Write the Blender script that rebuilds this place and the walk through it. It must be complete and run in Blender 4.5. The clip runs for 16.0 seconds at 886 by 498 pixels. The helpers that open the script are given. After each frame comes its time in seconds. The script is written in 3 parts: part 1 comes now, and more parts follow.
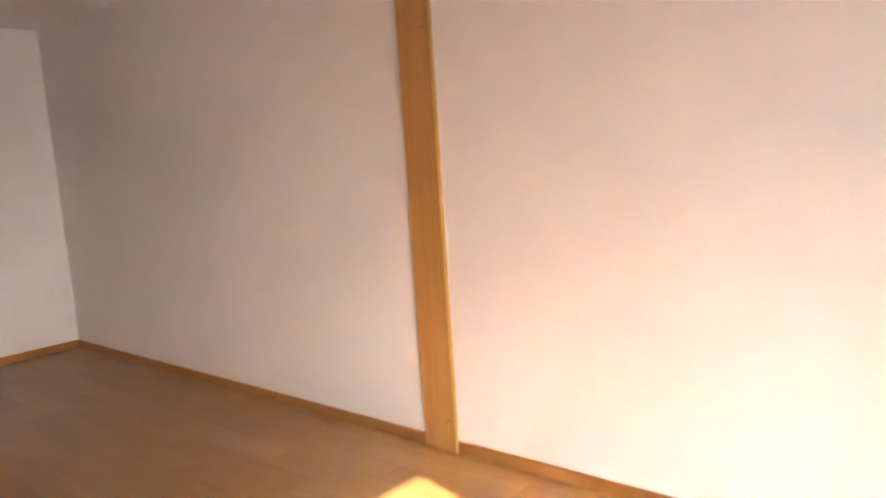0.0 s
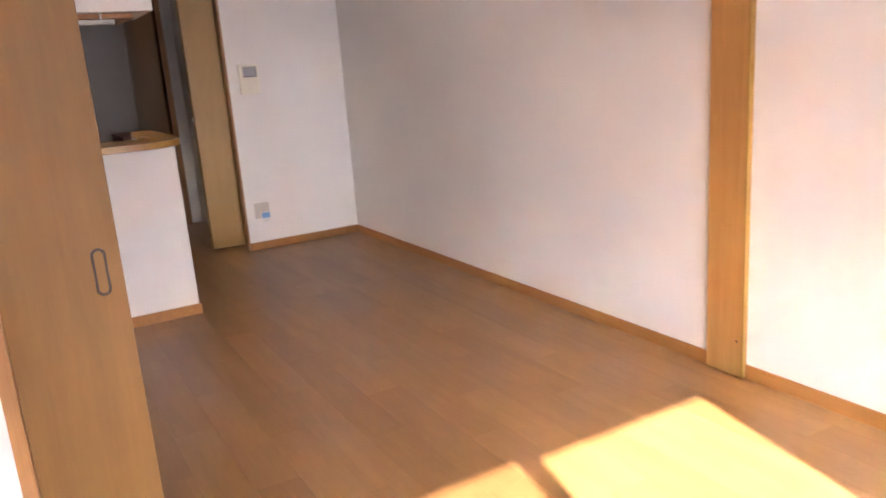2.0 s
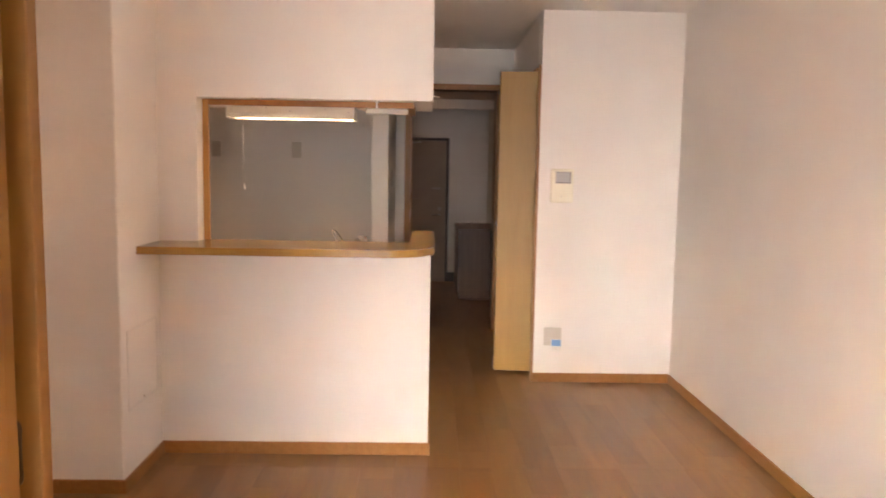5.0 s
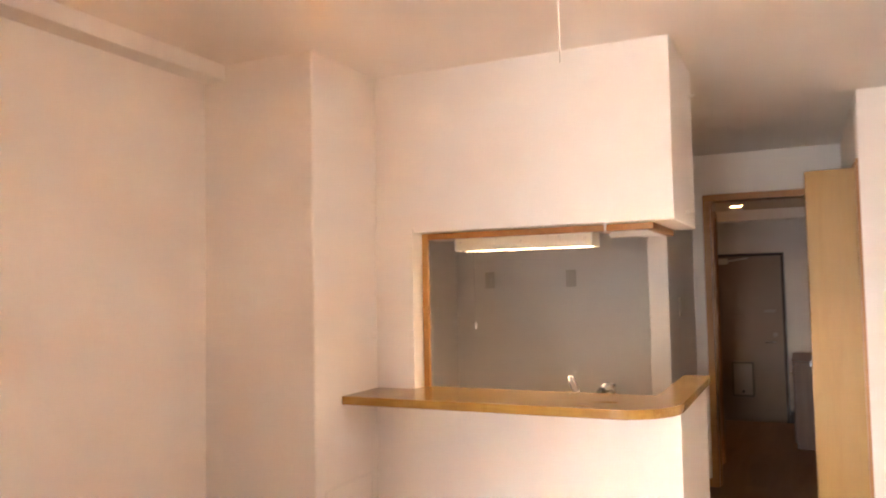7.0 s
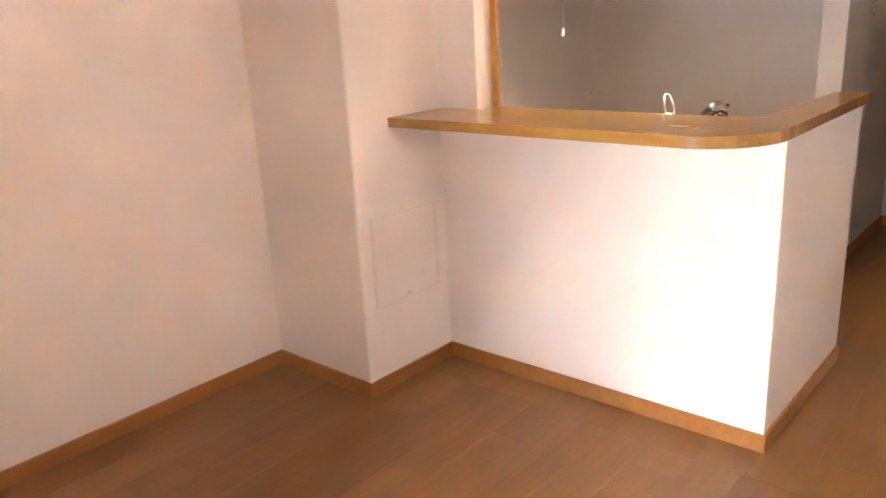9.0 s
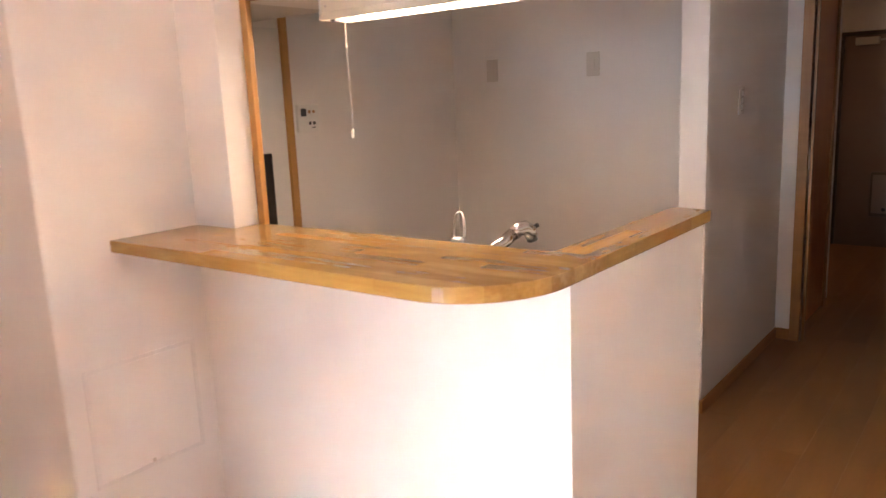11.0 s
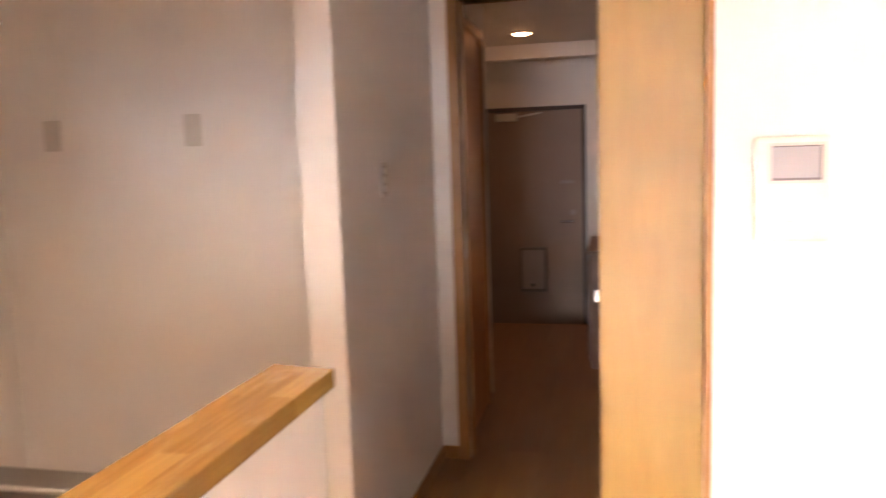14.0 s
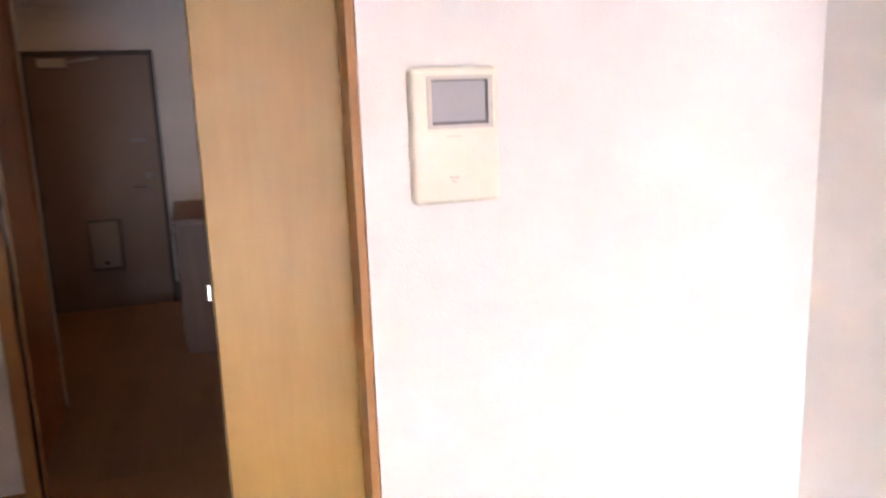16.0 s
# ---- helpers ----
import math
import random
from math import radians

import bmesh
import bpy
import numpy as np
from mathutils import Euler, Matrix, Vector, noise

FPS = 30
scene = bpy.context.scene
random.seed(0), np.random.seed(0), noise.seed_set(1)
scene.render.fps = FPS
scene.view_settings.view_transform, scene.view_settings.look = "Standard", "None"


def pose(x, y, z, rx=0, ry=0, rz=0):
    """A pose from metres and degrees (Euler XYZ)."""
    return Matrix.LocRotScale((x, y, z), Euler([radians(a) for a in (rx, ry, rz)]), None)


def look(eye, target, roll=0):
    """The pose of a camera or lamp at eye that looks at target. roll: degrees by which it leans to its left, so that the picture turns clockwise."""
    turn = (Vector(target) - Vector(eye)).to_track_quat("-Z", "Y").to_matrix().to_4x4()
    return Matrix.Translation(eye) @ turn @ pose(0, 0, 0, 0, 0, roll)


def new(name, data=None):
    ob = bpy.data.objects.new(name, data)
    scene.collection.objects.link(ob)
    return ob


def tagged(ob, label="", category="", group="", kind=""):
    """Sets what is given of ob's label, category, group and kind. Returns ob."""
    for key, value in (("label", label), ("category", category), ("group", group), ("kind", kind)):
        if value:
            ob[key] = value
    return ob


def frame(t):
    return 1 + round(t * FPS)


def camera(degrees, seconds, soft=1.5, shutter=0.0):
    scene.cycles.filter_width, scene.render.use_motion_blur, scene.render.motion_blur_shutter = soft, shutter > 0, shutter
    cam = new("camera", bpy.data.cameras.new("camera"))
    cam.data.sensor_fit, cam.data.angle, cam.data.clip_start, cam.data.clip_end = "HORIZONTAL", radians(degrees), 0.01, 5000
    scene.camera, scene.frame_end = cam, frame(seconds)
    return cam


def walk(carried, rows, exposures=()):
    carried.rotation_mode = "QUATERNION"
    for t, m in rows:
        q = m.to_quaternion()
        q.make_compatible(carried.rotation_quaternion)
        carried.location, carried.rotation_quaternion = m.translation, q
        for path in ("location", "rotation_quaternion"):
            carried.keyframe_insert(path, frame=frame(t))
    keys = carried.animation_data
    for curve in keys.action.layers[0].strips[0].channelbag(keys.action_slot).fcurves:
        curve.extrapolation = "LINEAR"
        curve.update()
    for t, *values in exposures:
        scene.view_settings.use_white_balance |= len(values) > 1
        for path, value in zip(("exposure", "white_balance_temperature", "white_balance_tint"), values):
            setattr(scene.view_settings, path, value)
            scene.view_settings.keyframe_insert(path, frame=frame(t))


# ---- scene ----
cam = camera(60.6, 16.0, 1.5, 0.5)
PATH = [
    (0, (-0.515, 1.289, 1.384), (-1.816, 2.783, 1.108), -3.8),
    (0.5, (-0.544, 1.25, 1.385), (-1.957, 2.607, 0.988), -5.3),
    (1, (-0.594, 1.237, 1.332), (-2.099, 2.446, 0.81), -5.1),
    (1.5, (-0.659, 1.237, 1.332), (-2.266, 2.303, 0.802), -4.9),
    (2, (-0.751, 1.324, 1.342), (-2.442, 2.276, 0.856), -4.2),
    (2.5, (-0.86, 1.523, 1.351), (-2.638, 2.341, 0.94), -3.2),
    (3, (-0.956, 1.604, 1.361), (-2.783, 2.325, 0.983), -2.3),
    (5.5, (-1.767, 2.229, 1.391), (-3.756, 2.082, 1.25), -1.2),
    (6, (-1.949, 2.302, 1.411), (-3.918, 1.951, 1.398), -4.0),
    (6.5, (-2.132, 2.447, 1.451), (-4.006, 1.77, 1.616), -1.1),
    (7, (-2.26, 2.569, 1.454), (-4.066, 1.718, 1.56), -1.1),
    (7.5, (-2.478, 2.581, 1.419), (-4.213, 1.59, 1.341), -0.0),
    (8, (-2.611, 2.647, 1.39), (-4.235, 1.526, 1.064), -3.0),
    (8.5, (-2.809, 2.739, 1.363), (-4.284, 1.477, 0.881), -2.8),
    (9, (-2.956, 2.808, 1.366), (-4.386, 1.539, 0.779), -3.1),
    (9.5, (-3.175, 2.849, 1.351), (-4.686, 1.649, 0.826), -1.8),
    (12, (-4.155, 2.883, 1.392), (-5.744, 1.709, 1.085), -2.5),
    (12.5, (-4.327, 2.89, 1.377), (-5.989, 1.818, 1.083), -2.3),
    (13, (-4.492, 2.877, 1.371), (-6.168, 1.828, 1.069), -1.4),
    (13.5, (-4.659, 2.756, 1.383), (-6.478, 1.965, 1.121), -1.1),
    (14, (-4.79, 2.644, 1.381), (-6.726, 2.199, 1.143), -1.9),
    (14.5, (-4.951, 2.661, 1.376), (-6.942, 2.591, 1.195), -1.2),
    (15, (-5.081, 2.695, 1.395), (-7.072, 2.858, 1.286), -2.2),
    (15.5, (-5.165, 2.664, 1.376), (-7.122, 3.009, 1.151), -1.1),
    (16, (-5.297, 2.587, 1.351), (-7.162, 3.198, 0.967), -2.1),
]
EXPOSURES = [(0, 3.5, 6750, 21), (1.5, 3.7, 5900, 22), (3, 4.05, 6700, 21), (5.5, 4.52, 7050, 19), (7, 4.82, 7150, 19), (9, 5.0, 6500, 20), (12, 5.05, 6300, 21), (13, 5.55, 6500, 22), (14, 5.6, 6900, 24), (15, 5.35, 6300, 22), (16, 5.1, 5900, 20)]
walk(cam, [(t, look(eye, target, roll)) for t, eye, target, roll in PATH], EXPOSURES)

# ---- light: sun and sky through the balcony window ----
SUN_EL, SUN_AZ = radians(26.08), math.atan2(-0.2252, 0.9743)
to_sun = Vector((math.cos(SUN_EL) * math.cos(SUN_AZ), math.cos(SUN_EL) * math.sin(SUN_AZ), math.sin(SUN_EL)))
world = bpy.data.worlds.new("sky")
scene.world = world
world.use_nodes = True
sky = world.node_tree.nodes.new("ShaderNodeTexSky")
sky.sky_type, sky.sun_disc = "NISHITA", False
sky.sun_elevation, sky.sun_rotation = SUN_EL, math.pi / 2 - SUN_AZ
world.node_tree.links.new(sky.outputs[0], world.node_tree.nodes["Background"].inputs[0])
world.node_tree.nodes["Background"].inputs[1].default_value = 0.06
sun = new("sun", bpy.data.lights.new("sun", "SUN"))
sun.data.energy, sun.data.angle, sun.data.color = 5.0, radians(0.5), (1.0, 0.95, 0.87)
sun.matrix_world = look(to_sun * 20, (0, 0, 0))
sky_lamp = new("window_sky_light", bpy.data.lights.new("window_sky_light", "AREA"))
sky_lamp.data.shape, sky_lamp.data.size, sky_lamp.data.size_y = "RECTANGLE", 1.6, 1.85
sky_lamp.data.energy, sky_lamp.data.color = 2.0, (0.72, 0.86, 1.0)
sky_lamp.matrix_world = look((1.19, 1.795, 1.0), (-2.0, 1.795, 1.0))

# ---- materials ----
MATS = {}


def nodes_of(name):
    m = bpy.data.materials.new(name)
    m.use_nodes = True
    return m, m.node_tree.nodes, m.node_tree.links, m.node_tree.nodes["Principled BSDF"]


def plain(name, colour, rough=0.5, metal=0.0, vary=0.06, scale=6.0, bump=0.0, fine=120.0, coat=0.0):
    """Paint, plastic, metal: a colour that varies at a large and a small scale, with fine relief."""
    if name in MATS:
        return MATS[name]
    m, n, l, b = nodes_of(name)
    co = n.new("ShaderNodeTexCoord")
    big, small = n.new("ShaderNodeTexNoise"), n.new("ShaderNodeTexNoise")
    big.inputs["Scale"].default_value, small.inputs["Scale"].default_value = scale, fine
    big.inputs["Detail"].default_value = 4
    for t in (big, small):
        l.new(co.outputs["Object"], t.inputs["Vector"])
    add = n.new("ShaderNodeMath")
    add.operation = "ADD"
    l.new(big.outputs["Fac"], add.inputs[0])
    l.new(small.outputs["Fac"], add.inputs[1])
    rng = n.new("ShaderNodeMapRange")
    rng.inputs["From Min"].default_value, rng.inputs["From Max"].default_value = 0.6, 1.4
    rng.inputs["To Min"].default_value, rng.inputs["To Max"].default_value = 1 - vary, 1 + vary
    l.new(add.outputs[0], rng.inputs["Value"])
    mul = n.new("ShaderNodeVectorMath")
    mul.operation = "SCALE"
    mul.inputs[0].default_value = colour
    l.new(rng.outputs[0], mul.inputs["Scale"])
    l.new(mul.outputs[0], b.inputs["Base Color"])
    b.inputs["Roughness"].default_value, b.inputs["Metallic"].default_value = rough, metal
    b.inputs["Coat Weight"].default_value = coat
    if bump:
        bp = n.new("ShaderNodeBump")
        bp.inputs["Strength"].default_value, bp.inputs["Distance"].default_value = bump, 0.002
        l.new(small.outputs["Fac"], bp.inputs["Height"])
        l.new(bp.outputs[0], b.inputs["Normal"])
    MATS[name] = m
    return m


def wood(name, dark, light, axis="z", rough=0.45, stretch=22.0, coat=0.0, per_piece=0.0, low=0.32, high=0.68):
    """Wood or wood-grain foil with grain along one axis."""
    if name in MATS:
        return MATS[name]
    m, n, l, b = nodes_of(name)
    co, mp = n.new("ShaderNodeTexCoord"), n.new("ShaderNodeMapping")
    mp.inputs["Scale"].default_value = [1.0 if a == axis else stretch for a in "xyz"]
    l.new(co.outputs["Object"], mp.inputs["Vector"])
    vec = mp.outputs[0]
    info = n.new("ShaderNodeObjectInfo")
    if per_piece:
        off = n.new("ShaderNodeVectorMath")
        off.operation = "ADD"
        spread = n.new("ShaderNodeVectorMath")
        spread.operation = "SCALE"
        spread.inputs[0].default_value = (37.0, 91.0, 53.0)
        l.new(info.outputs["Random"], spread.inputs["Scale"])
        l.new(vec, off.inputs[0])
        l.new(spread.outputs[0], off.inputs[1])
        vec = off.outputs[0]
    g1, g2 = n.new("ShaderNodeTexNoise"), n.new("ShaderNodeTexNoise")
    g1.inputs["Scale"].default_value, g1.inputs["Detail"].default_value, g1.inputs["Distortion"].default_value = 1.3, 6, 0.6
    g2.inputs["Scale"].default_value, g2.inputs["Detail"].default_value = 9.0, 3
    l.new(vec, g1.inputs["Vector"])
    l.new(vec, g2.inputs["Vector"])
    mix = n.new("ShaderNodeMix")
    mix.inputs[0].default_value = 0.35
    l.new(g1.outputs["Fac"], mix.inputs[2])
    l.new(g2.outputs["Fac"], mix.inputs[3])
    fac = mix.outputs[0]
    if per_piece:
        sh = n.new("ShaderNodeMapRange")
        sh.inputs["To Min"].default_value, sh.inputs["To Max"].default_value = -per_piece, per_piece
        l.new(info.outputs["Random"], sh.inputs["Value"])
        ad = n.new("ShaderNodeMath")
        ad.operation = "ADD"
        l.new(fac, ad.inputs[0])
        l.new(sh.outputs[0], ad.inputs[1])
        fac = ad.outputs[0]
    ramp = n.new("ShaderNodeValToRGB")
    ramp.color_ramp.elements[0].position, ramp.color_ramp.elements[1].position = low, high
    ramp.color_ramp.elements[0].color, ramp.color_ramp.elements[1].color = (*dark, 1), (*light, 1)
    l.new(fac, ramp.inputs[0])
    l.new(ramp.outputs[0], b.inputs["Base Color"])
    rr = n.new("ShaderNodeMapRange")
    rr.inputs["To Min"].default_value, rr.inputs["To Max"].default_value = rough - 0.06, rough + 0.08
    l.new(g2.outputs["Fac"], rr.inputs["Value"])
    l.new(rr.outputs[0], b.inputs["Roughness"])
    bp = n.new("ShaderNodeBump")
    bp.inputs["Strength"].default_value, bp.inputs["Distance"].default_value = 0.08, 0.001
    l.new(g2.outputs["Fac"], bp.inputs["Height"])
    l.new(bp.outputs[0], b.inputs["Normal"])
    b.inputs["Coat Weight"].default_value, b.inputs["Coat Roughness"].default_value = coat, 0.12
    MATS[name] = m
    return m


def wallpaper(name, colour, scale=260.0):
    """Vinyl wallpaper: fine embossed relief, faint large mottling."""
    m, n, l, b = nodes_of(name)
    co = n.new("ShaderNodeTexCoord")
    emb, mid, big = n.new("ShaderNodeTexVoronoi"), n.new("ShaderNodeTexNoise"), n.new("ShaderNodeTexNoise")
    emb.inputs["Scale"].default_value, mid.inputs["Scale"].default_value, big.inputs["Scale"].default_value = scale, 90.0, 1.4
    mid.inputs["Detail"].default_value = 5
    for t in (emb, mid, big):
        l.new(co.outputs["Object"], t.inputs["Vector"])
    rng = n.new("ShaderNodeMapRange")
    rng.inputs["From Min"].default_value, rng.inputs["From Max"].default_value = 0.3, 0.7
    rng.inputs["To Min"].default_value, rng.inputs["To Max"].default_value = 0.97, 1.02
    l.new(big.outputs["Fac"], rng.inputs["Value"])
    rng2 = n.new("ShaderNodeMapRange")
    rng2.inputs["To Min"].default_value, rng2.inputs["To Max"].default_value = 0.98, 1.015
    l.new(mid.outputs["Fac"], rng2.inputs["Value"])
    mm = n.new("ShaderNodeMath")
    mm.operation = "MULTIPLY"
    l.new(rng.outputs[0], mm.inputs[0])
    l.new(rng2.outputs[0], mm.inputs[1])
    mul = n.new("ShaderNodeVectorMath")
    mul.operation = "SCALE"
    mul.inputs[0].default_value = colour
    l.new(mm.outputs[0], mul.inputs["Scale"])
    l.new(mul.outputs[0], b.inputs["Base Color"])
    b.inputs["Roughness"].default_value = 0.75
    ad = n.new("ShaderNodeMath")
    ad.operation = "ADD"
    l.new(emb.outputs["Distance"], ad.inputs[0])
    l.new(mid.outputs["Fac"], ad.inputs[1])
    bp = n.new("ShaderNodeBump")
    bp.inputs["Strength"].default_value, bp.inputs["Distance"].default_value = 0.25, 0.0012
    l.new(ad.outputs[0], bp.inputs["Height"])
    l.new(bp.outputs[0], b.inputs["Normal"])
    return m


def butcher_block(name, turn=math.pi / 2, grain=(40, 3.0, 40)):
    """Varnished rubberwood top, glued up from short staves."""
    m, n, l, b = nodes_of(name)
    co, sw = n.new("ShaderNodeTexCoord"), n.new("ShaderNodeMapping")
    sw.inputs["Rotation"].default_value = (0, 0, turn)
    l.new(co.outputs["Object"], sw.inputs["Vector"])
    br = n.new("ShaderNodeTexBrick")
    br.inputs["Color1"].default_value, br.inputs["Color2"].default_value = (0, 0, 0, 1), (1, 1, 1, 1)
    br.inputs["Mortar"].default_value = (0.35, 0.35, 0.35, 1)
    br.inputs["Scale"].default_value, br.inputs["Mortar Size"].default_value = 1.0, 0.0006
    br.inputs["Brick Width"].default_value, br.inputs["Row Height"].default_value = 0.36, 0.042
    br.offset, br.offset_frequency = 0.37, 2
    l.new(sw.outputs[0], br.inputs["Vector"])
    mp = n.new("ShaderNodeMapping")
    mp.inputs["Scale"].default_value = grain
    l.new(co.outputs["Object"], mp.inputs["Vector"])
    g, g2 = n.new("ShaderNodeTexNoise"), n.new("ShaderNodeTexNoise")
    g.inputs["Scale"].default_value, g.inputs["Detail"].default_value = 2.2, 6
    g2.inputs["Scale"].default_value, g2.inputs["Detail"].default_value = 3.5, 4
    l.new(mp.outputs[0], g.inputs["Vector"])
    l.new(co.outputs["Object"], g2.inputs["Vector"])
    mix = n.new("ShaderNodeMix")
    mix.inputs[0].default_value = 0.62
    l.new(br.outputs["Color"], mix.inputs[2])
    l.new(g.outputs["Fac"], mix.inputs[3])
    ramp = n.new("ShaderNodeValToRGB")
    ramp.color_ramp.elements[0].position, ramp.color_ramp.elements[1].position = 0.2, 0.85
    ramp.color_ramp.elements[0].color, ramp.color_ramp.elements[1].color = (0.275, 0.135, 0.026, 1), (0.46, 0.275, 0.066, 1)
    l.new(mix.outputs[0], ramp.inputs[0])
    bmap, bl = n.new("ShaderNodeMapping"), n.new("ShaderNodeTexNoise")
    bmap.inputs["Scale"].default_value = [1.0 if g_ < 10 else 3.2 for g_ in grain]
    bl.inputs["Scale"].default_value, bl.inputs["Detail"].default_value, bl.inputs["Roughness"].default_value = 7.0, 5, 0.62
    l.new(co.outputs["Object"], bmap.inputs["Vector"])
    l.new(bmap.outputs[0], bl.inputs["Vector"])
    pale = n.new("ShaderNodeMapRange")
    pale.inputs["From Min"].default_value, pale.inputs["From Max"].default_value = 0.52, 0.72
    pale.inputs["To Max"].default_value = 0.42
    l.new(bl.outputs["Fac"], pale.inputs["Value"])
    tint = n.new("ShaderNodeMix")
    tint.data_type = "RGBA"
    tint.inputs[7].default_value = (0.56, 0.37, 0.13, 1)
    l.new(pale.outputs[0], tint.inputs[0])
    l.new(ramp.outputs[0], tint.inputs[6])
    l.new(tint.outputs[2], b.inputs["Base Color"])
    rr = n.new("ShaderNodeMapRange")
    rr.inputs["To Min"].default_value, rr.inputs["To Max"].default_value = 0.16, 0.32
    l.new(g2.outputs["Fac"], rr.inputs["Value"])
    l.new(rr.outputs[0], b.inputs["Roughness"])
    b.inputs["Coat Weight"].default_value, b.inputs["Coat Roughness"].default_value = 0.3, 0.15
    bp = n.new("ShaderNodeBump")
    bp.inputs["Strength"].default_value, bp.inputs["Distance"].default_value = 0.1, 0.001
    l.new(g.outputs["Fac"], bp.inputs["Height"])
    l.new(bp.outputs[0], b.inputs["Normal"])
    return m


def glowing(name, colour, strength):
    m, n, l, b = nodes_of(name)
    b.inputs["Base Color"].default_value = (*colour, 1)
    b.inputs["Emission Color"].default_value = (*colour, 1)
    b.inputs["Emission Strength"].default_value = strength
    return m


def pane_glass(name, tint=(1, 1, 1)):
    m, n, l, b = nodes_of(name)
    b.inputs["Base Color"].default_value = (*tint, 1)
    b.inputs["Transmission Weight"].default_value, b.inputs["Roughness"].default_value = 1.0, 0.0
    b.inputs["IOR"].default_value = 1.45
    return m


def gauze(name, colour, cover):
    """Insect screen: fine mesh, see-through in part."""
    m, n, l, b = nodes_of(name)
    b.inputs["Base Color"].default_value, b.inputs["Alpha"].default_value = (*colour, 1), cover
    b.inputs["Roughness"].default_value = 0.8
    return m


M_WALL = wallpaper("wallpaper_white", (0.85, 0.82, 0.785))
M_CEIL = wallpaper("ceiling_paper", (0.86, 0.83, 0.795), 180.0)
M_DOOR = wood("door_foil", (0.36, 0.204, 0.041), (0.405, 0.24, 0.052), "z", 0.42, 9.0)
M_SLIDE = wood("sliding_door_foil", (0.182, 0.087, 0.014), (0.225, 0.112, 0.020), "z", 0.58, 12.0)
# hall side door: the downlight's warm glow is put into this orange
M_LAMPLIT = wood("lamplit_door_foil", (0.52, 0.19, 0.035), (0.62, 0.25, 0.05), "z", 0.40, 12.0)
M_TRIM = wood("trim_wood", (0.32, 0.135, 0.03), (0.41, 0.19, 0.048), "x", 0.42)
M_TRIMZ = wood("trim_wood_upright", (0.42, 0.205, 0.05), (0.54, 0.285, 0.085), "z", 0.42)
M_FRAME = wood("door_frame_wood", (0.33, 0.155, 0.05), (0.45, 0.23, 0.08), "z", 0.42)
M_FLOOR = wood("floor_board", (0.205, 0.092, 0.025), (0.32, 0.16, 0.053), "x", 0.36, 7.0, 0.06, 0.10, 0.25, 0.80)
M_JOINT = plain("floor_joint", (0.22, 0.095, 0.032), 0.7)
M_TOP = butcher_block("butcher_block")
M_TOP2 = butcher_block("butcher_block_return", 0.0, (3.0, 40, 40))
M_STEEL = plain("brushed_steel", (0.55, 0.55, 0.54), 0.32, 1.0, 0.08, 3.0, 0.1, 300.0)
M_BOWL = plain("satin_steel", (0.32, 0.30, 0.275), 0.34, 1.0, 0.08, 3.0, 0.1, 300.0)
# darkness of the deep bowl is put into this steel colour
M_SINK = plain("shaded_sink_steel", (0.14, 0.13, 0.12), 0.3, 1.0, 0.08, 3.0, 0.1, 300.0)
M_MAILB = plain("mail_box_rim", (0.13, 0.095, 0.07), 0.5, 0.0, 0.04)
M_MAIL = plain("mail_box_metal", (0.34, 0.28, 0.23), 0.45, 0.2, 0.04)
M_CHROME = plain("chrome", (0.60, 0.59, 0.58), 0.09, 1.0, 0.02)
M_PLAST = plain("cream_plastic", (0.83, 0.80, 0.68), 0.4, 0.0, 0.02)
M_WHITEP = plain("white_plastic", (0.80, 0.79, 0.75), 0.35, 0.0, 0.03)
M_GREYP = plain("grey_plate", (0.62, 0.58, 0.52), 0.45, 0.0, 0.03)
M_DARK = plain("dark_plastic", (0.03, 0.03, 0.035), 0.3)
M_ALU = plain("aluminium", (0.62, 0.62, 0.60), 0.35, 0.8)
M_EDOOR = plain("painted_steel_door", (0.27, 0.19, 0.14), 0.5, 0.0, 0.05, 3.0, 0.1, 200.0)
M_EFRAME = plain("dark_door_frame", (0.05, 0.032, 0.022), 0.5)
M_BLACK = plain("black_enamel", (0.018, 0.014, 0.013), 0.25, 0.0, 0.05, 3.0)
M_CAB = plain("cabinet_laminate", (0.55, 0.45, 0.36), 0.4, 0.0, 0.04)
M_SHOE = wood("dark_cabinet_foil", (0.13, 0.06, 0.028), (0.18, 0.088, 0.042), "z", 0.4)
M_STONE = plain("entrance_tile", (0.22, 0.19, 0.17), 0.6, 0.0, 0.15, 12.0, 0.2)
M_TILE = plain("kitchen_panel", (0.74, 0.73, 0.71), 0.3, 0.0, 0.02)
# display grey is lightened to hold the window's reflection
M_SCREENLCD = plain("window_lit_display", (0.42, 0.42, 0.45), 0.1, 0.0, 0.02)
M_CORD = plain("white_cord", (0.42, 0.39, 0.35), 0.7)
M_INNER = plain("screen_shadow_frame", (0.16, 0.15, 0.15), 0.4)
M_INSET = plain("switch_inset", (0.38, 0.34, 0.29), 0.5)
M_BLUE = plain("blue_sticker", (0.20, 0.42, 0.72), 0.4)
M_LINE = plain("hatch_line", (0.80, 0.775, 0.745), 0.7)
M_BRONZE = plain("bronze_metal", (0.07, 0.05, 0.035), 0.35, 0.6)
M_DOME = glowing("lit_lamp_dome", (1.0, 0.97, 0.9), 0.25)
M_LAMP = glowing("downlight_bulb", (1.0, 0.50, 0.20), 1.4)
M_LENS = glowing("lit_lamp_diffuser", (1.0, 0.76, 0.50), 1.6)
M_GLASS = pane_glass("window_glass")
M_SCREEN = gauze("insect_screen", (0.12, 0.12, 0.12), 0.2)
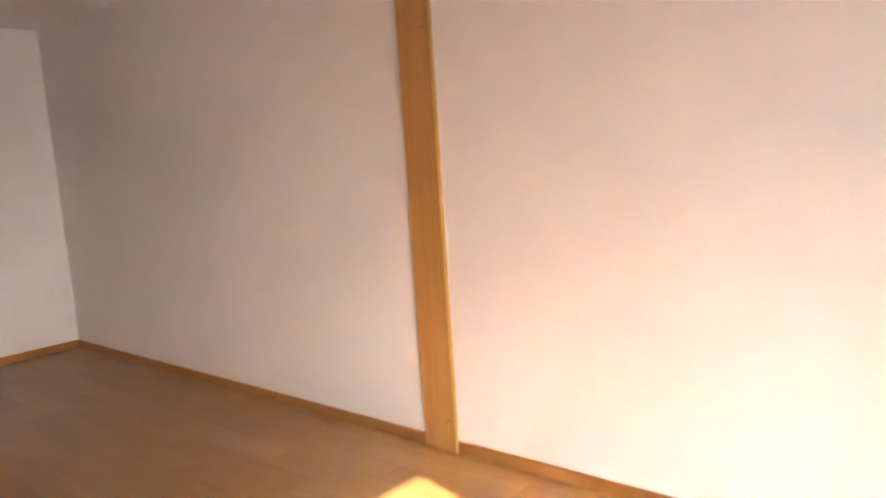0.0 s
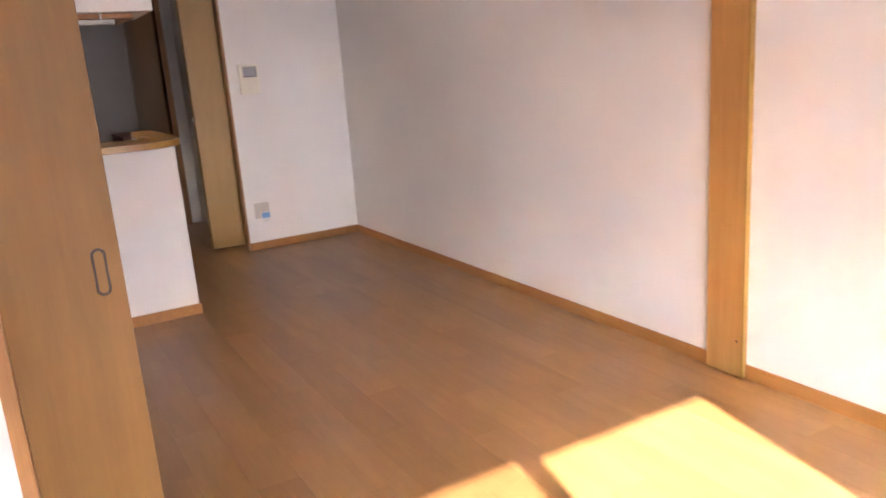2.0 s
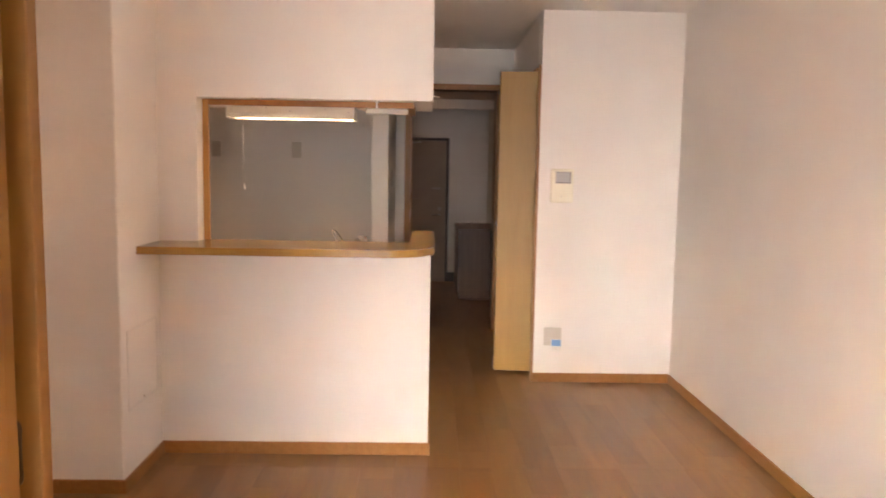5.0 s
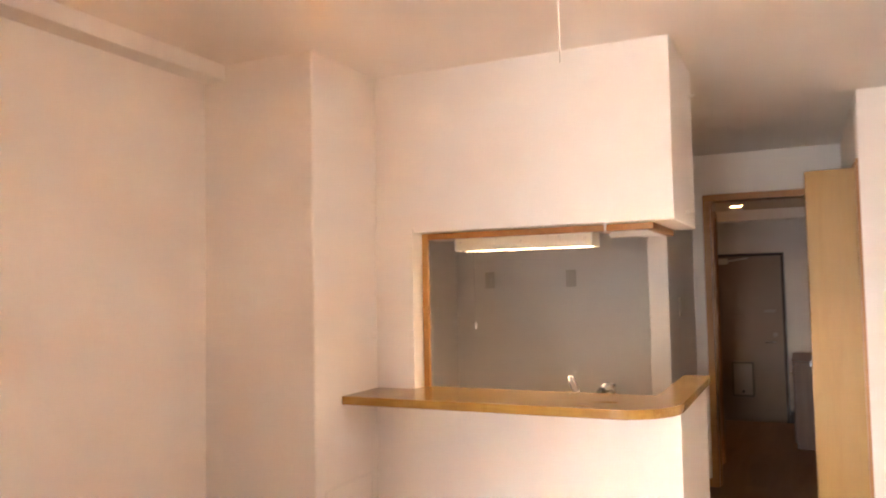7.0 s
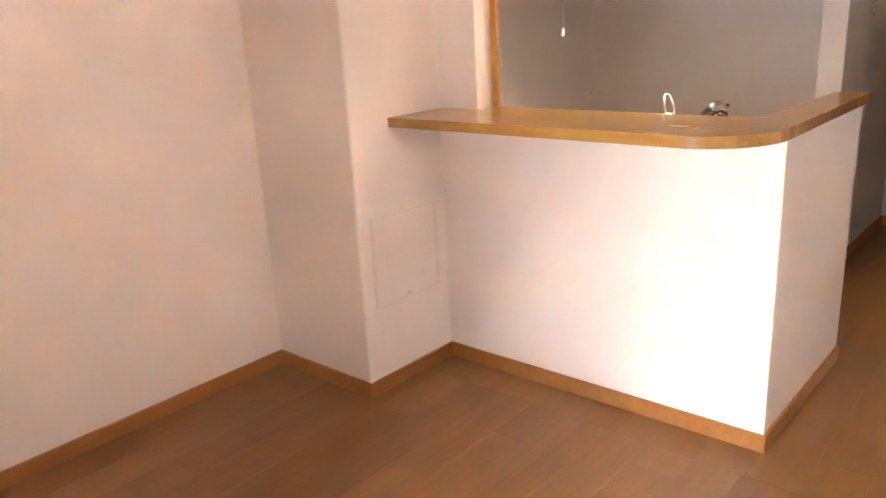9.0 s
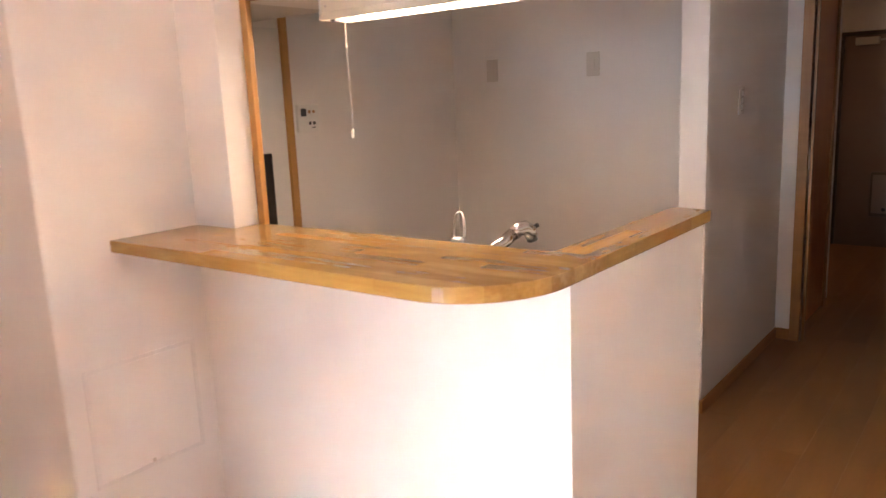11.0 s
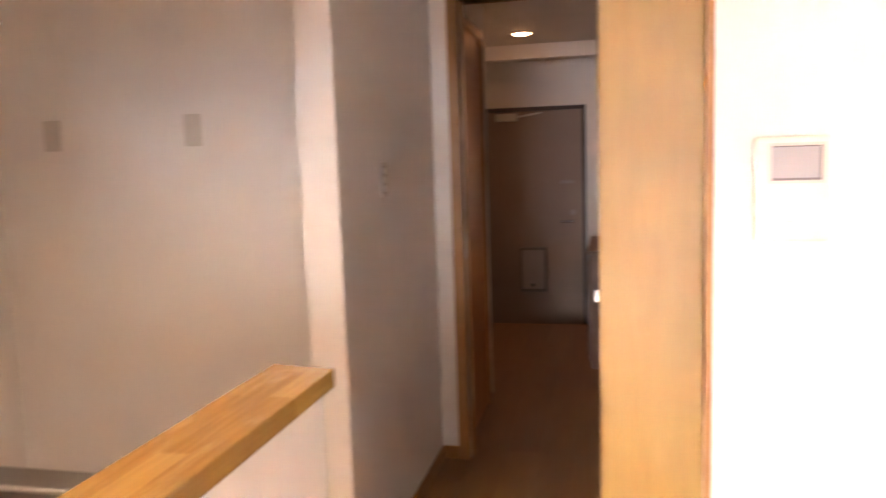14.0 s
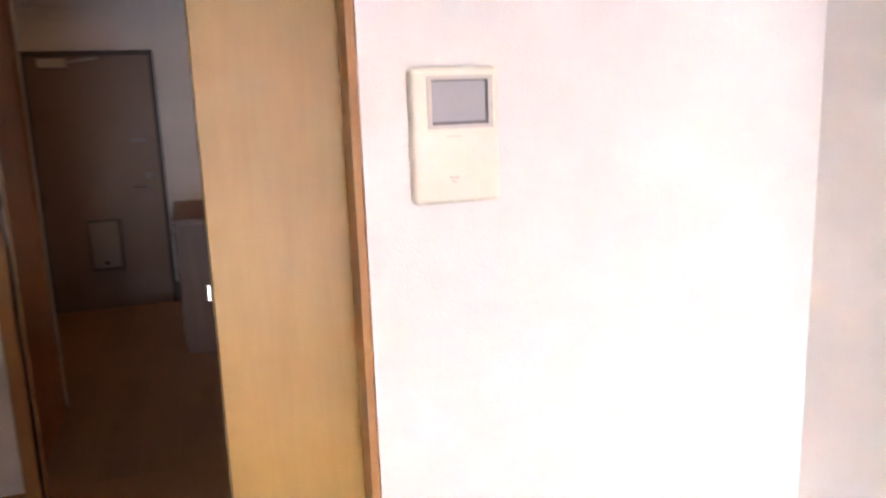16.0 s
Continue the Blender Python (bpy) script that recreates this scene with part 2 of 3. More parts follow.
M_CONC = plain("painted_concrete", (0.42, 0.40, 0.37), 0.8, 0.0, 0.08, 2.0, 0.2, 90.0)
M_GROUND = plain("outdoor_ground", (0.22, 0.20, 0.17), 0.9, 0.0, 0.2, 0.4)


# ---- building helpers ----
def root_base(ob):
    while ob is not None and ob.parent is not None:
        ob = ob.parent
    return Vector(ob.location) if ob is not None else Vector((0, 0, 0))


def part(name, bm, material, parent=None, label="", smooth=False):
    """Links a bmesh, given in world metres, as one mesh object under a thing or a part."""
    base = root_base(parent)
    if base.length:
        bmesh.ops.translate(bm, verts=bm.verts, vec=-base)
    bmesh.ops.recalc_face_normals(bm, faces=bm.faces)
    me = bpy.data.meshes.new(name)
    bm.to_mesh(me)
    bm.free()
    for mat in material if isinstance(material, (list, tuple)) else [material]:
        me.materials.append(mat)
    if smooth:
        for p in me.polygons:
            p.use_smooth = True
    ob = new(name, me)
    ob.parent = parent
    if label:
        tagged(ob, label)
    return ob


def thing(name, base, label, category, group="", kind=""):
    ob = new(name)
    ob.location = base
    ob.empty_display_size = 0.1
    return tagged(ob, label, category, group, kind)


def box(x0, x1, y0, y1, z0, z1, bevel=0.0, bm=None, m=None, seg=2):
    """Adds a box, its edges rounded by bevel, and gives the bmesh."""
    own = bmesh.new()
    made = bmesh.ops.create_cube(own, size=1.0)["verts"]
    for v in made:
        v.co = Vector(((x0 + x1) / 2 + v.co.x * (x1 - x0), (y0 + y1) / 2 + v.co.y * (y1 - y0), (z0 + z1) / 2 + v.co.z * (z1 - z0)))
    if bevel:
        bmesh.ops.bevel(own, geom=own.edges[:], offset=bevel, segments=seg, affect="EDGES", profile=0.5)
    if m is not None:
        own.transform(m)
    if bm is None:
        return own
    me = bpy.data.meshes.new("tmp")
    own.to_mesh(me)
    own.free()
    bm.from_mesh(me)
    bpy.data.meshes.remove(me)
    return bm


def boxes(*rows, bevel=0.0):
    bm = bmesh.new()
    for r in rows:
        box(*r, bevel=bevel, bm=bm)
    return bm


def rod(p, q, r, r2=None, seg=14, bm=None, caps=True):
    """A round bar from p to q."""
    bm = bm if bm is not None else bmesh.new()
    p, q = Vector(p), Vector(q)
    made = bmesh.ops.create_cone(bm, cap_ends=caps, segments=seg, radius1=r, radius2=r if r2 is None else r2, depth=(q - p).length)["verts"]
    bmesh.ops.transform(bm, matrix=Matrix.Translation((p + q) / 2) @ (q - p).to_track_quat("Z", "Y").to_matrix().to_4x4(), verts=made)
    return bm


def tube(points, r, seg=10, bm=None, closed=False):
    """A bent round bar through the points."""
    bm = bm if bm is not None else bmesh.new()
    pts = [Vector(p) for p in points]
    rings = []
    count = len(pts)
    for i, p in enumerate(pts):
        a = pts[(i - 1) % count] if (closed or i > 0) else p
        c = pts[(i + 1) % count] if (closed or i < count - 1) else p
        q = (c - a).to_track_quat("Z", "Y")
        rad = r[i] if isinstance(r, (list, tuple)) else r
        rings.append([bm.verts.new(p + q @ Vector((rad * math.cos(6.2832 * k / seg), rad * math.sin(6.2832 * k / seg), 0))) for k in range(seg)])
    for i in range(count if closed else count - 1):
        a, b = rings[i], rings[(i + 1) % count]
        for k in range(seg):
            bm.faces.new((a[k], a[(k + 1) % seg], b[(k + 1) % seg], b[k]))
    if not closed:
        bm.faces.new(rings[0]), bm.faces.new(rings[-1])
    return bm


def lathe(profile, centre, seg=32, bm=None):
    """Turns (radius, height) rows round an upright axis."""
    bm = bm if bm is not None else bmesh.new()
    rings = [[bm.verts.new(Vector(centre) + Vector((r * math.cos(6.28318 * k / seg), r * math.sin(6.28318 * k / seg), h))) for k in range(seg)] for r, h in profile]
    for a, b in zip(rings, rings[1:]):
        for k in range(seg):
            bm.faces.new((a[k], a[(k + 1) % seg], b[(k + 1) % seg], b[k]))
    bm.faces.new(rings[0]), bm.faces.new(rings[-1])
    return bm


def slab(outline, z0, z1, bevel=0.0):
    """A board cut to an outline in plan, with rounded top and bottom edges."""
    bm = bmesh.new()
    low = [bm.verts.new((x, y, z0)) for x, y in outline]
    bottom = bm.faces.new(low)
    top = bmesh.ops.extrude_face_region(bm, geom=[bottom])["geom"]
    bmesh.ops.translate(bm, verts=[v for v in top if isinstance(v, bmesh.types.BMVert)], vec=(0, 0, z1 - z0))
    if bevel:
        rim = [e for e in bm.edges if abs(e.verts[0].co.z - e.verts[1].co.z) < 1e-6]
        bmesh.ops.bevel(bm, geom=rim, offset=bevel, segments=2, affect="EDGES", profile=0.5)
    return bm


def structure(name, bm, material, label, category):
    return tagged(part(name, bm, material), label, category, kind="structure")


# ---- plan (metres) ----
NORTH, SOUTH, EAST = 3.755, 0.327, 1.00
WEST = -6.48            # white wall with the intercom
COUNTER = -5.162        # living-room face of the counter wall
SIDE = 2.15            # corridor face of the counter wall
COL_X, COL_Y = -4.693, 0.87
CLOSET = 2.845          # closet wall along the corridor
HALL = -8.085             # wall with the hall doorway
PIER_X, PIER_Y, PIER_S = -6.88, 1.858, 1.745
KBACK, KLEFT = -7.305, 0.30
CEIL, HCEIL = 2.4, 2.205
DOOR_X = -11.3

# walls
structure("wall_north", boxes((-6.62, 1.15, NORTH, 3.9, -0.02, CEIL + 0.1)), M_WALL, "white embossed vinyl wallpaper wall beside the sunlit floor", "wall")
structure("wall_south", boxes((COL_X, 1.15, 0.2, SOUTH, -0.02, CEIL + 0.1)), M_WALL, "white wallpaper wall of the living room", "wall")
structure("wall_east", boxes((EAST, 1.15, SOUTH, 0.905, -0.02, 2.5), (EAST, 1.15, 2.685, NORTH, -0.02, 2.5), (EAST, 1.15, 0.905, 2.685, 1.97, 2.5)), M_WALL, "white wall around the balcony window", "wall")
structure("wall_west", boxes((WEST - 0.12, WEST, CLOSET + 0.002, NORTH, -0.02, 2.5)), M_WALL, "bright white wallpaper wall with intercom and outlet", "wall")
structure("wall_closet", boxes((HALL, WEST - 0.12, CLOSET, CLOSET + 0.12, 2.06, 2.5), (HALL, -7.24, CLOSET, CLOSET + 0.12, -0.02, 2.06),
                               (HALL, WEST - 0.12, 3.6, 3.7, -0.02, 2.5), (-7.36, -7.24, CLOSET + 0.12, 3.6, -0.02, 2.5)), M_WALL, "white wall above and behind the folding closet door", "wall")
structure("wall_hall", boxes((HALL - 0.12, HALL, 1.5, 1.985, -0.02, 2.5), (HALL - 0.12, HALL, 2.70, 3.2, -0.02, 2.5), (HALL - 0.12, HALL, 1.985, 2.70, 2.055, 2.5)), M_WALL, "white wall with the doorway to the entrance hall", "wall")
structure("wall_kitchen_pier", boxes((HALL, PIER_X, PIER_S, PIER_Y, -0.02, 2.5), bevel=0.003), M_WALL, "white wall end between kitchen and corridor", "wall")
structure("wall_kitchen_back", boxes((KBACK - 0.13, KBACK, 0.15, PIER_S, -0.02, 2.5)), M_WALL, "white wallpaper wall at the back of the kitchen", "wall")
structure("wall_kitchen_left", boxes((KBACK, COUNTER - 0.1, 0.15, KLEFT, -0.02, 2.5)), M_WALL, "white wallpaper wall beside the cooktop", "wall")
structure("wall_column", boxes((COUNTER - 0.1, COL_X, 0.2, COL_Y, -0.02, 2.5), bevel=0.008), M_WALL, "white wallpapered column beside the counter", "column")
structure("wall_counter", boxes((COUNTER - 0.1, COUNTER, COL_Y, SIDE, 0, 0.9955), (-5.978, COUNTER - 0.1, SIDE - 0.1, SIDE, 0, 0.9955), (COUNTER - 0.09, COUNTER - 0.002, COL_Y, 1.055, 1.0303, 1.72)), M_WALL, "white wallpapered half wall under the counter", "wall")
structure("wall_soffit", boxes((-5.794, COUNTER - 0.015, COL_Y, SIDE, 1.70, 2.45), bevel=0.003), M_WALL, "white wallpapered box hanging above the counter", "soffit")
structure("wall_partition", boxes((-2.625, -2.55, SOUTH, 1.222, -0.02, 2.4)), M_WALL, "white wall beside the sliding door opening", "wall")
structure("wall_hall_left", boxes((-9.0, HALL - 0.12, 1.7, 1.93, -0.02, 2.4), (-11.35, -9.0, 1.25, 1.37, -0.2, 2.4), (-9.1, -9.0, 1.37, 1.93, -0.02, 2.4)), M_WALL, "white wall of the dim entrance hall", "wall")
structure("wall_hall_right", boxes((-11.35, HALL - 0.12, 2.9, 3.0, -0.2, 2.4)), M_WALL, "white wall of the dim entrance hall", "wall")
structure("wall_entrance", boxes((DOOR_X - 0.12, DOOR_X, 1.25, 1.528, -0.2, 2.4), (DOOR_X - 0.12, DOOR_X, 2.404, 3.0, -0.2, 2.4), (DOOR_X - 0.12, DOOR_X, 1.528, 2.404, 1.785, 2.4)), M_WALL, "white wall around the entrance door", "wall")
structure("beam_left", boxes((COL_X, EAST, SOUTH, 0.437, 2.335, 2.42), bevel=0.003), M_WALL, "white papered beam along the ceiling edge", "beam")
structure("beam_hall", boxes((-10.75, -10.6, 1.37, 2.9, 2.10, 2.3)), M_WALL, "white papered beam across the entrance hall ceiling", "beam")
structure("ceiling", boxes((HALL - 0.15, 1.15, 0.15, 3.9, CEIL, CEIL + 0.12)), M_CEIL, "white papered ceiling of the living room", "ceiling")
structure("ceiling_hall", boxes((-11.42, HALL - 0.12, 1.2, 3.05, HCEIL, HCEIL + 0.12)), M_CEIL, "white papered ceiling of the entrance hall", "ceiling")
structure("floor", boxes((-10.9, EAST + 0.14, 0.2, 3.9, -0.15, -0.004)), M_JOINT, "brown wood strip flooring with satin finish", "floor")
structure("entrance_floor", boxes((-11.42, -10.9, 1.25, 3.0, -0.25, -0.12)), M_STONE, "dark tiled entrance floor one step down", "floor")
# unseen outer slabs, added to shorten the sun patch and dim the sky
structure("added_outer_floor", boxes((1.15, 1.60, -0.6, 4.6, -0.25, -0.08)), M_CONC, "added unseen concrete floor outside the window, below the light blocks", "balcony")
structure("added_sun_block", boxes((1.60, 1.70, -0.6, 4.6, -0.08, 1.48), (1.15, 1.70, -0.7, -0.6, -0.25, 2.5), (1.15, 1.70, 4.6, 4.7, -0.25, 2.5)), M_CONC, "added unseen concrete block that cuts the sun patch short", "balcony")
structure("added_sky_block", boxes((1.15, 1.70, -0.7, 4.7, 2.5, 2.65)), M_CONC, "added unseen concrete slab that blocks high sky light", "balcony")
# added far block, out of view, keeps horizon sky off the counter front
structure("added_low_sky_block", boxes((18, 24, -30, 34, -3.0, 7.5)), M_CONC, "added unseen concrete block that hides the bright low sky", "wall")
structure("ground", boxes((-2000, 2000, -2000, 2000, -3.4, -3.0)), M_GROUND, "plain ground outside the building", "ground")

structure("entrance_skirting", boxes((-11.299, -10.91, 1.3705, 1.386, -0.119, 0.07), (-11.2995, -11.284, 1.3865, 1.527, -0.119, 0.07), (-11.2995, -11.284, 2.405, 2.8835, -0.119, 0.07), (-11.299, -10.91, 2.884, 2.8995, -0.119, 0.07)), M_EFRAME, "dark tiled skirting of the lower entrance floor", "baseboard")

# baseboards
BH, BT = 0.06, 0.011


def baseboard(name, *runs):
    bm = bmesh.new()
    for x0, x1, y0, y1 in runs:
        box(x0, x1, y0, y1, 0, BH, 0.002, bm, seg=1)
    return structure(name, bm, M_TRIM, "light brown wooden baseboard along the wall", "baseboard")


baseboard("baseboard_north", (WEST, -2.830, NORTH - BT, NORTH), (-2.641, EAST, NORTH - BT, NORTH))
baseboard("baseboard_west", (WEST, WEST + BT, CLOSET, NORTH - BT - 0.001))
baseboard("baseboard_south", (COL_X + BT, -2.76, SOUTH, SOUTH + BT), (-2.64, EAST, SOUTH, SOUTH + BT))
baseboard("baseboard_column", (COL_X, COL_X + BT, SOUTH, COL_Y + BT), (COUNTER + BT, COL_X - 0.001, COL_Y, COL_Y + BT))
baseboard("baseboard_counter", (COUNTER, COUNTER + BT, COL_Y, SIDE + BT), (-5.978, COUNTER - 0.001, SIDE, SIDE + BT))
baseboard("baseboard_pier", (HALL, PIER_X + BT, PIER_Y, PIER_Y + BT), (PIER_X, PIER_X + BT, PIER_S, PIER_Y - 0.001), (KBACK, KBACK + BT, 0.9, PIER_S), (HALL, HALL + BT, PIER_Y + BT, 1.935))
baseboard("baseboard_hall", (-10.90, -9.0, 1.37, 1.37 + BT), (-9.0, -8.95, 1.93, 1.93 + BT), (-10.90, -8.12, 2.9 - BT, 2.9))


# ---- openings: window, doors, frames ----
def window():
    w = thing("window_1", (EAST + 0.1, 1.795, 0), "two-pane aluminium sliding balcony window with insect screen", "window", kind="structure")
    x = EAST + 0.07
    part("window_frame", boxes((x, x + 0.1, 0.905, 0.935, 0, 1.97), (x, x + 0.1, 2.655, 2.685, 0, 1.97), (x, x + 0.1, 0.935, 2.655, 1.94, 1.97), (x, x + 0.1, 0.935, 2.655, 0, 0.03)), M_ALU, w)
    for k, (a, b) in enumerate(((0.935, 1.84), (1.75, 2.655))):
        xs = x + 0.02 + 0.035 * k
        sash = part("sash", boxes((xs, xs + 0.028, a, a + 0.045, 0.03, 1.94), (xs, xs + 0.028, b - 0.045, b, 0.03, 1.94), (xs, xs + 0.028, a + 0.045, b - 0.045, 1.90, 1.94), (xs, xs + 0.028, a + 0.045, b - 0.045, 0.03, 0.09)), M_ALU, w)
        pane = part("pane", boxes((xs + 0.011, xs + 0.016, a + 0.045, b - 0.045, 0.09, 1.90)), M_GLASS, sash, "clear glass")
        pane.visible_shadow = False
    part("insect_screen", boxes((x + 0.088, x + 0.089, 0.945, 1.80, 0.03, 1.94)), M_SCREEN, w, "dark insect screen mesh")


window()

post = thing("door_post", (-2.74, NORTH, 0), "orange-brown wooden post of the sliding door opening", "door frame", kind="structure")
part("post", box(-2.829, -2.653, NORTH - 0.02, NORTH + 0.001, 0, 2.299, 0.002), M_TRIMZ, post)
part("edge_strip", box(-2.652, -2.642, NORTH - 0.026, NORTH + 0.001, 0, 2.299, 0.002), M_DOOR, post, "pale edge strip")
for z in (0.152, 1.871):
    part("screw", rod((-2.677, NORTH - 0.0225, z), (-2.677, NORTH - 0.019, z), 0.005, seg=10), M_DARK, post)
structure("lintel", boxes((-2.834, -2.63, SOUTH + 0.103, NORTH - 0.002, 2.30, CEIL)), M_TRIM, "brown wooden head rail of the sliding doors", "door frame")
structure("jamb_trim", boxes((-2.63, -2.545, 1.2225, 1.253, 0, 2.299)), M_FRAME, "brown wooden jamb at the wall end", "door frame")


def sliding_door(y0, y1, x):
    d = thing("sliding_door", (x, (y0 + y1) / 2, 0), "honey-coloured wood-grain sliding door pushed open", "door")
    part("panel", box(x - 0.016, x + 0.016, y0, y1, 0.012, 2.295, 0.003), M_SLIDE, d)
    yc = y1 - 0.048
    pull = part("pull", finger_pull(x + 0.0165, yc, 0.916, 0.03, 0.112), M_BRONZE, d, "recessed oval bronze finger pull")
    part("recess", stadium(x + 0.0172, yc, 0.916, 0.0205, 0.101, 0.002), M_SLIDE, pull)


def stadium(x, y, z, width, height, depth):
    """A flat pill shape upright in the plane of constant x."""
    r, pts = width / 2, []
    for k in range(9):
        a = math.pi * k / 8
        pts.append((y + r * math.cos(a), z + height / 2 - r + r * math.sin(a)))
    for k in range(9):
        a = math.pi + math.pi * k / 8
        pts.append((y + r * math.cos(a), z - height / 2 + r + r * math.sin(a)))
    bm = bmesh.new()
    f = bm.faces.new([bm.verts.new((x, a, b)) for a, b in pts])
    top = bmesh.ops.extrude_face_region(bm, geom=[f])["geom"]
    bmesh.ops.translate(bm, verts=[v for v in top if isinstance(v, bmesh.types.BMVert)], vec=(depth, 0, 0))
    return bm


def finger_pull(x, y, z, width, height):
    bm = stadium(x, y, z, width, height, 0.0008)
    r, pts = width / 2, []
    for k in range(9):
        a = math.pi * k / 8
        pts.append((x + 0.001, y + r * math.cos(a), z + height / 2 - r + r * math.sin(a)))
    for k in range(9):
        a = math.pi + math.pi * k / 8
        pts.append((x + 0.001, y + r * math.cos(a), z - height / 2 + r + r * math.sin(a)))
    return tube(pts, 0.0022, 6, bm, True)


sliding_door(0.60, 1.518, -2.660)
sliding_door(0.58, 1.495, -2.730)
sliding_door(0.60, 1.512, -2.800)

# hall doorway frame
fr = thing("door_frame", (HALL, 2.34, 0), "brown wooden frame of the hall doorway", "door frame", kind="structure")
part("jamb", boxes((HALL - 0.13, HALL + 0.014, 1.935, 1.985, 0, 2.055), bevel=0.002), M_FRAME, fr)
part("jamb", boxes((HALL - 0.13, HALL + 0.014, 2.70, 2.75, 0, 2.055), bevel=0.002), M_FRAME, fr)
part("head", boxes((HALL - 0.13, HALL + 0.014, 1.935, 2.75, 2.055, 2.105), bevel=0.002), M_TRIM, fr)
part("stop", boxes((HALL - 0.07, HALL - 0.045, 1.985, 1.998, 0, 2.055)), M_FRAME, fr)
part("strike_plate", boxes((HALL - 0.04, HALL - 0.015, 1.9845, 1.987, 0.93, 1.05)), M_ALU, fr)


# folding closet door
def closet_door():
    f = thing("closet_frame", (-6.9, CLOSET, 0), "brown wooden frame around the closet opening", "door frame", kind="structure")
    part("jamb", boxes((WEST - 0.035, WEST - 0.004, CLOSET - 0.014, CLOSET + 0.0015, 0, 2.06), (WEST - 0.12, WEST - 0.0355, CLOSET - 0.002, CLOSET + 0.0015, 0, 2.06), (WEST - 0.145, WEST - 0.121, CLOSET + 0.0015, CLOSET + 0.12, 0, 2.04), bevel=0.002), M_FRAME, f)
    part("jamb", boxes((-7.26, -7.235, CLOSET - 0.012, CLOSET + 0.12, 0, 2.06)), M_FRAME, f)
    part("head", boxes((-7.235, WEST - 0.146, CLOSET - 0.012, CLOSET + 0.12, 2.035, 2.06)), M_FRAME, f)
    d = thing("folding_door", (-6.66, 2.75, 0), "pale wood-grain folding closet door standing folded open", "door")
    a, b, c = Vector((-6.640, 2.874, 0)), Vector((-6.664, 2.604, 0)), Vector((-6.765, 2.868, 0))
    for k, (p, q) in enumerate(((a, b), (b + Vector((-0.026, 0.004, 0)), c))):
        way = (q - p).normalized()
        m = Matrix.Translation(p) @ Matrix.Rotation(math.atan2(way.y, way.x), 4, "Z")
        leaf = part("leaf", box(0, (q - p).length, -0.011 - 0.011, 0, 0.026, 2.037, 0.002, m=m) if k == 0 else box(0, (q - p).length, 0, 0.022, 0.026, 2.037, 0.002, m=m), M_DOOR, d)
        if k == 1:
            hm = m @ Matrix.Translation((0.05, 0.022, 0.985))
            part("handle", box(-0.011, 0.011, 0, 0.004, -0.05, 0.05, 0.002, m=hm), M_ALU, leaf, "metal pull plate")
            part("grip", box(-0.03, 0.03, 0.004, 0.024, -0.008, 0.008, 0.003, m=hm), M_CHROME, leaf)
    for z in (0.14, 1.03, 1.90):
        part("hinge", rod((-6.676, 2.598, z - 0.014), (-6.676, 2.598, z + 0.014), 0.0055, seg=10), M_CHROME, d)


closet_door()


# side door in the hall
def hall_side_door():
    d = thing("door_1", (-8.55, 1.93, 0), "closed brown wooden door in the hall, lamplight put into its orange", "door", kind="structure")
    part("leaf", boxes((-8.86, -8.25, 1.925, 1.945, 0.01, 2.0), bevel=0.002), M_LAMPLIT, d)
    part("frame", boxes((-8.25, -8.21, 1.92, 1.955, 0, 2.04), (-8.90, -8.86, 1.92, 1.955, 0, 2.04), (-8.86, -8.25, 1.92, 1.955, 2.0, 2.04)), M_FRAME, d)


hall_side_door()


# entrance door
def entrance_door():
    d = thing("door_2", (DOOR_X, 1.89, -0.12), "closed brown-grey steel entrance door with mail slot box", "door", kind="structure")
    y0, y1, z0, z1 = 1.562, 2.372, -0.10, 1.752
    part("frame", boxes((DOOR_X - 0.1, DOOR_X + 0.02, 1.528, y0, -0.12, 1.785), (DOOR_X - 0.1, DOOR_X + 0.02, y1, 2.404, -0.12, 1.785), (DOOR_X - 0.1, DOOR_X + 0.02, y0, y1, z1, 1.785), (DOOR_X - 0.1, DOOR_X + 0.02, y0, y1, -0.12, z0)), M_EFRAME, d)
    leaf = part("leaf", boxes((DOOR_X - 0.06, DOOR_X - 0.02, y0, y1, z0, z1), bevel=0.003), M_EDOOR, d)
    mail = part("mail_box", boxes((DOOR_X - 0.022, DOOR_X + 0.035, 1.832, 2.062, 0.205, 0.592), bevel=0.012), M_MAILB, leaf, "beige mail receiving box")
    part("flap", boxes((DOOR_X + 0.035, DOOR_X + 0.041, 1.852, 2.042, 0.235, 0.57), bevel=0.004), M_MAIL, mail)
    part("latch", rod((DOOR_X + 0.04, 1.947, 0.27), (DOOR_X + 0.05, 1.947, 0.27), 0.016), M_DARK, mail)
    part("door_handle", tube([(DOOR_X - 0.02, 2.288, 0.815), (DOOR_X + 0.03, 2.288, 0.815), (DOOR_X + 0.036, 2.268, 0.815), (DOOR_X + 0.036, 2.188, 0.812)], 0.011), M_CHROME, leaf)
    part("lock", rod((DOOR_X - 0.02, 2.29, 0.888), (DOOR_X + 0.012, 2.29, 0.888), 0.024), M_MAIL, leaf)
    part("door_guard", boxes((DOOR_X - 0.02, DOOR_X + 0.012, 2.19, 2.30, 1.135, 1.16), bevel=0.004), M_MAIL, leaf)
    part("closer", boxes((DOOR_X - 0.02, DOOR_X + 0.04, 1.652, 1.832, 1.672, 1.735), bevel=0.006), M_GREYP, leaf)
    part("closer_arm", rod((DOOR_X + 0.02, 1.84, 1.705), (DOOR_X + 0.03, 2.04, 1.735), 0.008), M_GREYP, leaf)


entrance_door()
